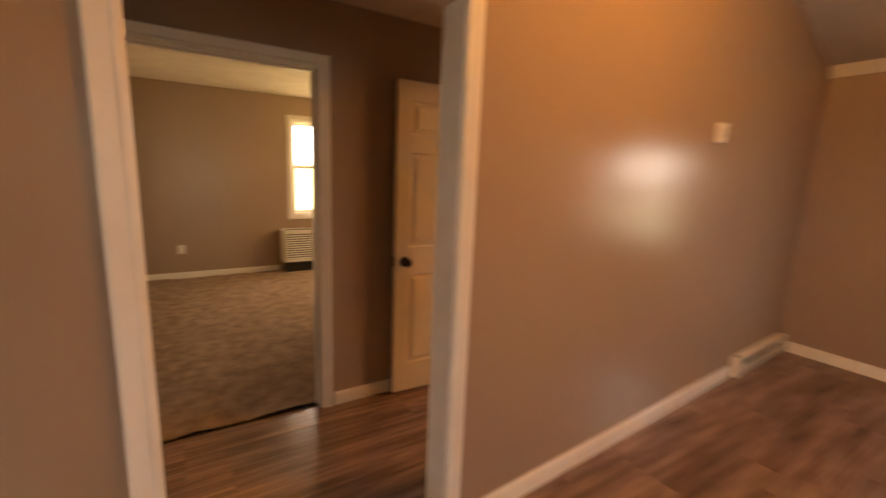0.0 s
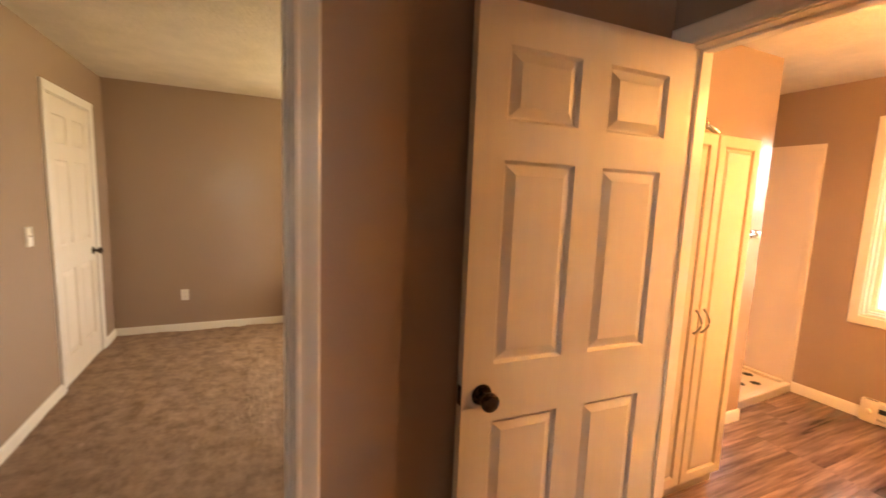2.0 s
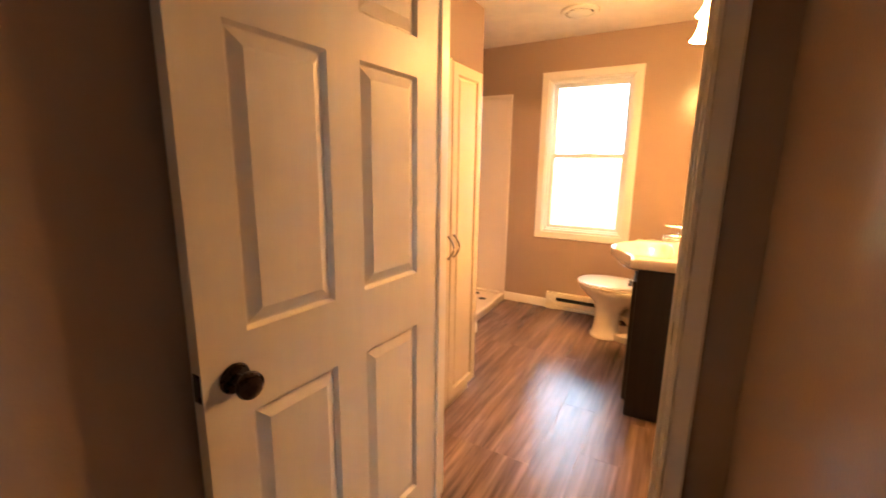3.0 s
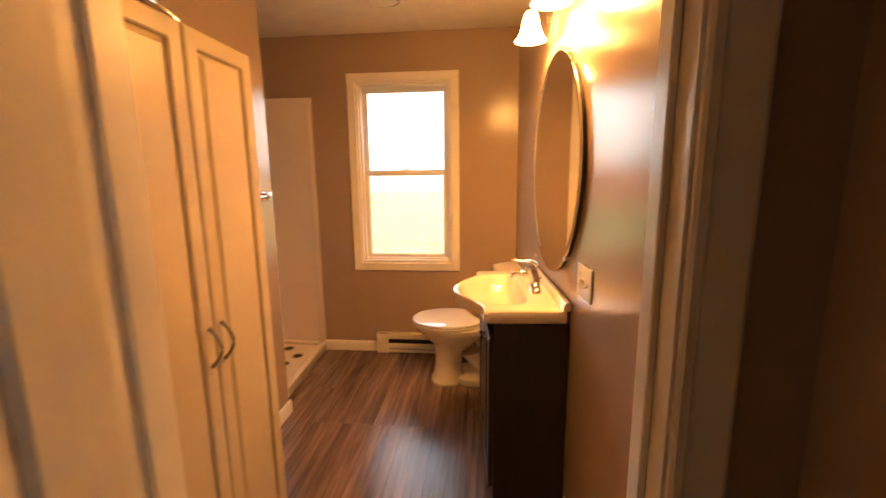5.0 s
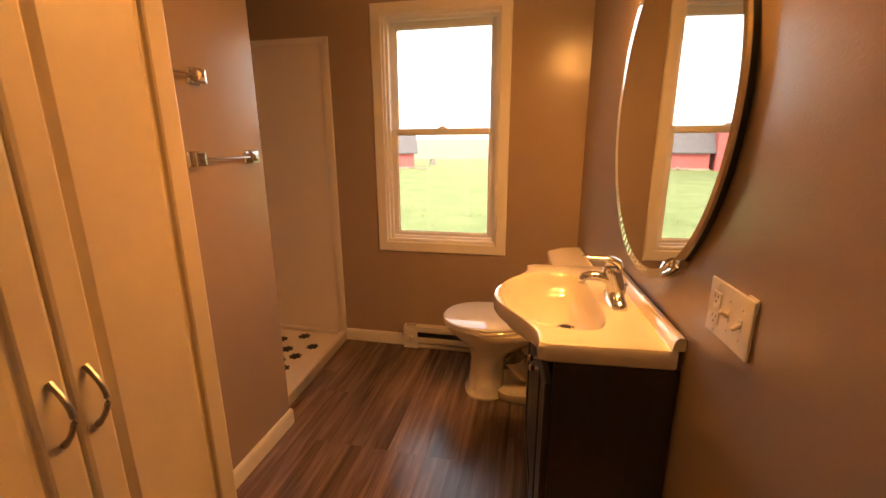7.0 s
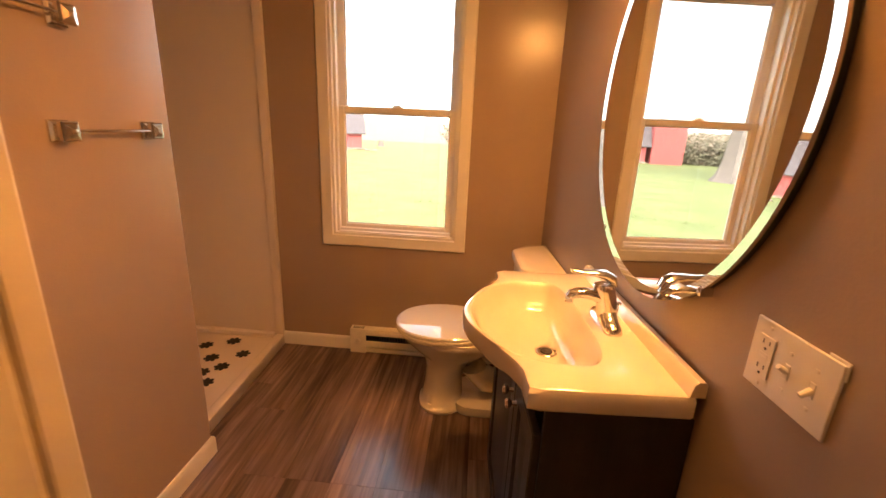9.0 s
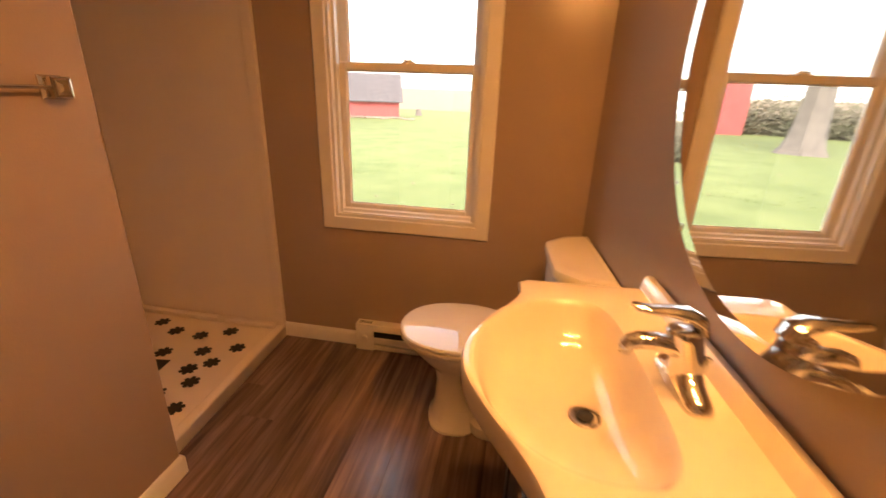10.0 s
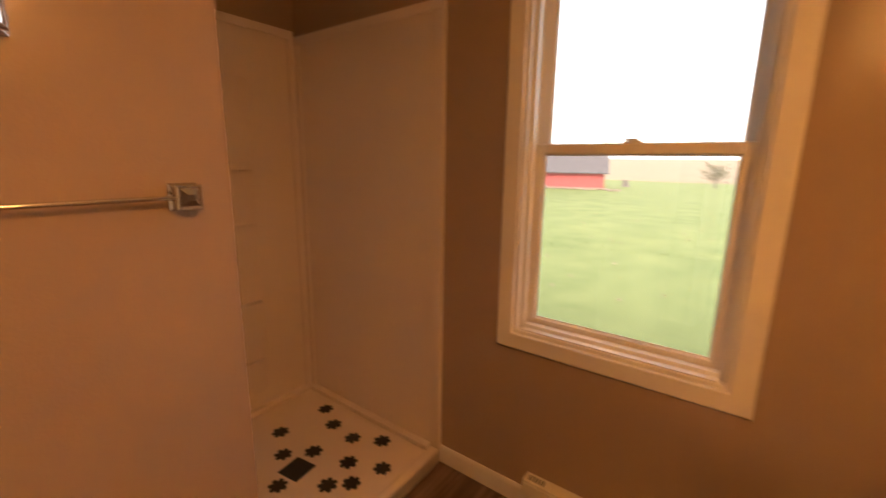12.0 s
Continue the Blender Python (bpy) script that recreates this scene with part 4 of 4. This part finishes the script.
# ---- bedroom things ----
def wall_unit():
    ac = thing("wall_air_conditioner", "beige through-wall heating and cooling unit with louvred front", "air conditioner", pose(1.48, 6.52, 0.165))
    w, h, d = 1.06, 0.455, 0.22
    part("body", join(box(0.012, w - 0.012, -d + 0.018, -0.002, 0.004, h - 0.03), box(0.0, 0.035, -d, -0.002, 0.0, h, 0.008), box(w - 0.035, w, -d, -0.002, 0.0, h, 0.008)), PLASTIC, ac)
    part("front_frame", join(box(0.036, w - 0.036, -d, -d + 0.03, 0.0, 0.035, 0.005), box(0.036, w - 0.036, -d, -d + 0.035, h - 0.055, h, 0.008)), PLASTIC, ac)
    part("rear_rim", box(0.036, w - 0.036, -0.035, -0.002, h - 0.03, h, 0.004), PLASTIC, ac)
    # near-black sheet: shade of the gaps between louvres is put into its colour
    part("louvre_shade", box(0.036, w - 0.036, -d + 0.008, -d + 0.0175, 0.036, h - 0.056), DARK, ac, "near-black panel for the shade behind the louvres")
    part("top_grille", box(0.036, w - 0.036, -d + 0.036, -0.036, h - 0.0295, h - 0.022), DARK, ac, "dark top outlet grille")
    for i in range(8):
        y = -d + 0.05 + i * 0.017
        part("top_vane", box(0.037, w - 0.037, y, y + 0.003, h - 0.022, h - 0.006), BLACK, ac, "thin black outlet vane")
    for i in range(11):
        z = 0.050 + i * 0.0325
        part("louvre", moved(box(0.037, w - 0.037, -0.009, 0.009, -0.009, 0.009, 0.002, 1), Matrix.Translation((0, -d + 0.006, z)) @ pose(0, 0, 0, -20)), PLASTIC, ac)
    part("foot", box(0.04, w - 0.04, -d + 0.05, -0.01, -0.150, -0.001), DARK, ac, "dark sleeve base")
    return ac


wall_unit()


def small_plate(name, label, cat, m, w=0.07, h=0.114, kind="outlet"):
    p = thing(name, label, cat, m)
    part("plate", box(-w / 2, w / 2, -0.006, -0.0005, -h / 2, h / 2, 0.0025, 2), PLATE, p)
    if kind == "outlet":
        for z in (-0.02, 0.02):
            part("receptacle", box(-0.016, 0.016, -0.008, -0.006, z - 0.014, z + 0.014, 0.002, 1), PLATE, p)
            part("slots", join(box(-0.0075, -0.0055, -0.0086, -0.0079, z - 0.002, z + 0.006), box(0.0055, 0.0075, -0.0086, -0.0079, z - 0.002, z + 0.006)), DARK, p)
    else:
        part("toggle", tube([(0, -0.006, 0.0), (0, -0.014, 0.005), (0, -0.021, 0.009)], [0.005, 0.0045, 0.004], 8), PLATE, p)
    return p


small_plate("wall_outlet", "white duplex outlet low on the bedroom wall", "outlet", pose(0.262, 6.52, 0.393))
small_plate("light_switch", "white light switch beside the closet door", "switch", facing(-0.335, 4.93, 1.16, 90), 0.075, 0.12, "switch")

# ---- front room things ----
heater(SOUTH @ pose(2.75, -0.11, 0), 1.05, "cream electric baseboard heater along the front room wall")
chime = thing("thermostat", "small white thermostat box on the wall", "thermostat", SOUTH @ pose(1.965, -0.11, 1.80))
part("case", box(-0.066, 0.066, -0.014, -0.0005, -0.058, 0.058, 0.005, 3), PLATE, chime)
part("face", box(-0.045, 0.045, -0.0158, -0.0142, -0.03, 0.03, 0.0006, 1), PLASTIC, chime)


def dome_light(m, watts):
    dome = thing("ceiling_light", "white glass ceiling dome light, lit", "ceiling light", m, group="")
    part("base", lathe([(0.0, -0.001), (0.17, -0.001), (0.17, -0.025), (0.0, -0.025)], 32, cap=False), NICKEL, dome)
    part("diffuser", lathe([(0.155, -0.0255), (0.15, -0.05), (0.11, -0.085), (0.05, -0.105), (0.0, -0.11)], 32, cap=False), SHADE, dome, "lit white glass dome")
    dl = bpy.data.lights.new("bulb", "POINT")
    dl.energy, dl.color, dl.shadow_soft_size = watts, (1.0, 0.40, 0.08), 0.12
    bulb = new("bulb", dl)
    bulb.parent = dome
    bulb.location = (0, 0, -0.25)


dome_light(pose(1.95, 0.45, 3.30), 1.5)


# ---- outdoors ----
def ground_z(x, y):
    d = math.hypot(x - 5, y - 2.5)
    z = -0.55 - 0.65 * min(1, d / 45.0)
    if d > 70:
        z += (d - 70) * 0.013
    return z + 0.04 * noise.noise(Vector((x * 0.25, y * 0.25, 0)))


def sheet(name, xs, ys, mat, label, lift=0.0, hole=None):
    bm = bmesh.new()
    grid = [[bm.verts.new((x, y, ground_z(x, y) + lift)) for y in ys] for x in xs]
    for i in range(len(xs) - 1):
        for j in range(len(ys) - 1):
            bm.faces.new((grid[i][j], grid[i + 1][j], grid[i + 1][j + 1], grid[i][j + 1]))
    return structure(name, bm, mat, label, "ground")


def spread(a, b, n, p=1.0):
    return [a + (b - a) * (k / n) ** p for k in range(n + 1)]


xs = [-900, -300, -100, -40, -15] + spread(-6, 70, 90) + spread(71, 1500, 22, 2.2)
ys = [-1200, -500, -200, -90] + spread(-45, 75, 100) + [90, 200, 500, 1200]
sheet("ground", xs, ys, GRASS, "bright green mown lawn running to the horizon")
fx = spread(74, 1400, 24, 2.0)
fy = [-1100, -500, -200, -90, -40, 0, 40, 90, 200, 500, 1100]
structure_field = sheet("field", fx, fy, FIELD, "pale straw-coloured stubble field beyond the lawn", lift=0.10)
for v in structure_field.data.vertices:
    if v.co.x < 75:
        v.co.z -= 0.25

# short grass tufts near the windows
rng = random.Random(5)
verts, faces = [], []
for _ in range(9000):
    r = 9.0 + 20 * rng.random() ** 1.5
    a = rng.uniform(-0.9, 1.05)
    x, y = 5.3 + r * math.cos(a), 2.6 + r * math.sin(a)
    z = ground_z(x, y)
    h, wd, th = rng.uniform(0.015, 0.045), rng.uniform(0.006, 0.014), rng.uniform(0, math.pi)
    lx, ly = rng.uniform(-0.04, 0.04), rng.uniform(-0.04, 0.04)
    i = len(verts)
    verts += [(x - wd * math.cos(th), y - wd * math.sin(th), z - 0.01), (x + wd * math.cos(th), y + wd * math.sin(th), z - 0.01), (x + lx, y + ly, z + h)]
    faces.append((i, i + 1, i + 2))
me = bpy.data.meshes.new("grass")
me.from_pydata(verts, [], faces)
me.materials.append(GRASS)
tagged(new("grass", me), "short green grass blades on the lawn", "grass", kind="stuff")

lv, lf = [], []
for _ in range(60):
    x, y = 5.8 + 16 * rng.random(), -4 + 16 * rng.random()
    z, s, a = ground_z(x, y) + 0.05, rng.uniform(0.04, 0.09), rng.uniform(0, 6.28)
    i = len(lv)
    for k, (u, q) in enumerate(((1, 0), (0.3, 0.5), (-0.6, 0.35), (-1, 0), (-0.6, -0.35), (0.3, -0.5))):
        lv.append((x + s * (u * math.cos(a) - q * math.sin(a)), y + s * (u * math.sin(a) + q * math.cos(a)), z + 0.02 * (k % 2)))
    lf.append(tuple(range(i, i + 6)))
ml = bpy.data.meshes.new("leaves")
ml.from_pydata(lv, [], lf)
ml.materials.append(FIELD)
tagged(new("fallen_leaves", ml), "pale dry fallen leaves scattered on the lawn", "leaves", kind="stuff")

# red shed
def shed():
    L, W, eave = 8.3, 6.0, 1.85
    gx, gy = 48.0, 15.6
    z0 = ground_z(gx, gy + 5)
    s = thing("barn", "low weathered red wooden barn with a grey shingle roof", "barn", pose(gx, gy - 0.6, z0, 0, 0, 19))
    part("wall", join(box(0, W, 0, L, -0.5, eave), ), REDWOOD, s)
    part("batten", join(*[box(-0.03, -0.001, k * 0.4, k * 0.4 + 0.06, -0.4, eave - 0.01) for k in range(20)]), REDWOOD, s)
    part("gable", loft([[Vector((0, y, eave)), Vector((W, y, eave)), Vector((W / 2, y, eave + 2.5))] for y in (0.01, L - 0.01)]), REDWOOD, s)
    for sx in (-1, 1):
        x0, x1 = (-0.4, W / 2) if sx < 0 else (W / 2, W + 0.4)
        za, zb = (eave - 0.28, eave + 2.5) if sx < 0 else (eave + 2.5, eave - 0.28)
        part("roof", loft([[Vector((x0, y, za + 0.02)), Vector((x1, y, zb + 0.02)), Vector((x1, y, zb + 0.14)), Vector((x0, y, za + 0.14))] for y in (-0.4, L + 0.4)]), ROOFING, s)
    part("tall_wall", box(-0.6, W + 0.6, L + 0.42, L + 3.3, -0.5, 5.2), REDWOOD, s, "taller faded red barn wall")
    part("batten", join(*[box(-0.63, -0.601, L + 0.5 + k * 0.4, L + 0.56 + k * 0.4, -0.4, 5.19) for k in range(7)]), REDWOOD, s)
    part("roof", loft([[Vector((-1.0, y, 5.1)), Vector((W / 2, y, 8.2)), Vector((W + 1.0, y, 5.1)), Vector((W + 1.0, y, 5.25)), Vector((W / 2, y, 8.35)), Vector((-1.0, y, 5.25))] for y in (L + 0.41, L + 3.6)]), ROOFING, s)
    part("footing", box(-0.25, W + 0.1, -0.1, L + 0.1, -0.6, 0.16), DIRT, s, "pale stone footing")
    return s


shed()
pile = bmesh.new()
for k in range(40):
    b = box(-0.4, 0.4, -0.08, 0.08, -0.05, 0.05)
    moved(b, pose(46 + rng.uniform(-1, 0.8), 14.5 + rng.uniform(-1.6, 9), ground_z(46, 18) + rng.uniform(0.02, 0.2), rng.uniform(-10, 10), rng.uniform(-10, 10), rng.uniform(0, 180)))
    mtmp = bpy.data.meshes.new("tmp")
    b.to_mesh(mtmp)
    b.free()
    pile.from_mesh(mtmp)
    bpy.data.meshes.remove(mtmp)
solid("debris", pile, DIRT, "scattered boards and bare dirt at the foot of the barn", "debris", kind="stuff")


def tree(x, y, trunk_r, height, crown_n, label, seed, leafy=True, low=0.25):
    r = random.Random(seed)
    t = thing("tree", label, "tree", pose(x, y, ground_z(x, y) - 0.05))
    rings = []
    hs = [0, 0.03, 0.08, 0.18, 0.35, 0.55, 0.8]
    for i, f in enumerate(hs):
        rad = trunk_r * (1.6 if i == 0 else 1.25 if i == 1 else 1.05 if i == 2 else 1.0 - 0.75 * f)
        cx, cy = 0.25 * trunk_r * math.sin(3 * f + seed) + 0.05 * height * f, 0.25 * trunk_r * math.cos(4 * f) + 0.04 * height * f
        rings.append([Vector((cx + rad * (1 + (0.30 if i < 2 else 0.10) * math.sin(5 * a)) * math.cos(a), cy + rad * (1 + 0.1 * math.sin(4 * a)) * math.sin(a), f * height)) for a in [2 * math.pi * k / 14 for k in range(14)]])
    bits = [loft(rings)]
    tips = []
    for k in range(14):
        f = r.uniform(0.25, 0.75)
        a = 2.4 * k + r.uniform(-0.4, 0.4)
        ln = height * r.uniform(0.25, 0.45)
        base = Vector((0, 0, f * height))
        mid = base + Vector((math.cos(a), math.sin(a), 0.45)) * ln * 0.5
        end = base + Vector((math.cos(a), math.sin(a), 0.7 + r.uniform(-0.3, 0.2))) * ln
        bits.append(tube([base, mid, end], [trunk_r * 0.34, trunk_r * 0.2, trunk_r * 0.04], 7))
        tips += [mid, end, (mid + end) / 2]
    part("trunk", join(*bits), BARK, t)
    v, f = [], []
    for _ in range(crown_n):
        c = r.choice(tips) + Vector((r.gauss(0, 1), r.gauss(0, 1), r.gauss(0, 0.7))) * height * 0.09
        s = r.uniform(0.10, 0.22)
        ax = Vector((r.gauss(0, 1), r.gauss(0, 1), r.gauss(0, 1))).normalized()
        bx = ax.orthogonal().normalized()
        i = len(v)
        v += [c + ax * s, c + bx * s * 0.5, c - ax * s, c - bx * s * 0.5]
        f.append((i, i + 1, i + 2, i + 3))
    mc = bpy.data.meshes.new("crown")
    mc.from_pydata([tuple(p) for p in v], [], f)
    mc.materials.append(LEAF)
    cr = new("crown", mc)
    cr.parent = t
    return t


tree(26.3, 18.4, 0.72, 14.0, 5000, "large old tree with a thick flared grey trunk", 3)
tree(62.0, 6.3, 0.10, 3.2, 300, "small young tree at the edge of the lawn", 9)

stump = loft([[Vector((rr * (1 + 0.15 * math.sin(3 * a)) * math.cos(a), rr * math.sin(a), z)) for a in [2 * math.pi * k / 12 for k in range(12)]] for rr, z in ((0.6, -0.1), (0.45, 0.1), (0.36, 0.35), (0.34, 0.75), (0.25, 0.78))])
solid("tree_stump", stump, BARK, "grey weathered tree stump on the lawn", "stump", pose(56, 14.8, ground_z(56, 14.8)))

# hedge row behind the big tree
hv, hf = [], []
for _ in range(15000):
    u = rng.random()
    x, y = 48 - 9 * u + rng.gauss(0, 1.2), 27.5 + 14 * u + rng.gauss(0, 1.0)
    z = ground_z(x, y) + abs(rng.gauss(0, 1.5))
    s = rng.uniform(0.08, 0.22)
    ax = Vector((rng.gauss(0, 1), rng.gauss(0, 1), rng.gauss(0, 1))).normalized()
    bx = ax.orthogonal().normalized()
    c = Vector((x, y, z))
    i = len(hv)
    hv += [tuple(c + ax * s), tuple(c + bx * s * 0.6), tuple(c - ax * s), tuple(c - bx * s * 0.6)]
    hf.append((i, i + 1, i + 2, i + 3))
mh = bpy.data.meshes.new("hedge")
mh.from_pydata(hv, [], hf)
mh.materials.append(LEAF)
tagged(new("hedge", mh), "overgrown green hedgerow behind the tree", "hedge", kind="stuff")


# ---- floors, piece by piece ----
def carpet():
    nx, ny = 230, 250
    x0, x1, y0, y1 = -0.334, 2.258, 2.745, 6.519
    gx, gy = np.meshgrid(np.linspace(x0, x1, nx), np.linspace(y0, y1, ny), indexing="ij")
    rs = np.random.RandomState(4)
    z = rs.rand(nx, ny) * 0.007
    low = rs.rand(nx // 8 + 2, ny // 8 + 2)
    ii, jj = np.meshgrid(np.arange(nx) / 8.0, np.arange(ny) / 8.0, indexing="ij")
    i0, j0 = ii.astype(int), jj.astype(int)
    fi, fj = ii - i0, jj - j0
    sm = low[i0, j0] * (1 - fi) * (1 - fj) + low[i0 + 1, j0] * fi * (1 - fj) + low[i0, j0 + 1] * (1 - fi) * fj + low[i0 + 1, j0 + 1] * fi * fj
    z = z + 0.016 * sm + 0.002
    inside = (gx > 0.078) & (gx < 0.994)
    z = np.where((gy < 2.803) & ~inside, -0.01, z)
    co = np.stack([gx, gy, z], -1).reshape(-1, 3)
    idx = np.arange(nx * ny).reshape(nx, ny)
    fc = np.stack([idx[:-1, :-1], idx[1:, :-1], idx[1:, 1:], idx[:-1, 1:]], -1).reshape(-1, 4)
    m = bpy.data.meshes.new("carpet")
    m.from_pydata(co.tolist(), [], fc.tolist())
    m.materials.append(CARPET)
    for p in m.polygons:
        p.use_smooth = True
    return tagged(new("carpet", m), "brown cut-pile carpet with scuffed nap", "carpet", kind="structure")


carpet()
structure("floor_bedroom", join(box(-1.3, 2.3, 2.75, 6.65, -0.12, -0.012), box(2.3, 3.42, 4.5, 6.65, -0.12, 0.006)), FLOORBASE, "bedroom subfloor under the carpet", "floor")
floor = structure("floor", box(-2.5, 5.0, -3.7, 3.40, -0.12, -0.004), FLOORBASE, "dark walnut-look vinyl plank floor", "floor")
part("threshold", box(0.078, 0.994, 2.735, 2.750, -0.003, 0.004, 0.001, 1), BRONZE, floor, "dark metal carpet edge strip")

PW, PL = 0.182, 1.22
plank_meshes = {}


def plank_mesh(length, width):
    key = (round(length, 3), round(width, 3))
    if key not in plank_meshes:
        g = 0.0004
        lo = [Vector((g, g, -0.0039)), Vector((length - g, g, -0.0039)), Vector((length - g, width - g, -0.0039)), Vector((g, width - g, -0.0039))]
        c = 0.0009
        mdl = [Vector((p.x, p.y, -0.0012)) for p in lo]
        up = [Vector((c, c, 0)), Vector((length - c, c, 0)), Vector((length - c, width - c, 0)), Vector((c, width - c, 0))]
        plank_meshes[key] = mesh_of("plank", loft([lo, mdl, up]), PLANK, False)
    return plank_meshes[key]


def lay(x0, x1, y0, y1, seed):
    r = random.Random(seed)
    y = y0
    while y < y1 - 0.01:
        wd = min(PW, y1 - y)
        x = x0 - r.choice((0.2, 0.4, 0.6, 0.8, 1.0))
        while x < x1 - 0.01:
            a, b = max(x, x0), min(x + PL, x1)
            if b - a > 0.02:
                ob = new("plank", plank_mesh(b - a, wd))
                ob.parent = floor
                ob.location = (a, y, 0)
            x += PL
        y += PW


lay(2.3, 4.985, 1.44, 3.40, 1)
lay(-1.6, 2.3, 1.44, 2.735, 2)
lay(-2.4, 4.985, -3.6, 1.44, 3)
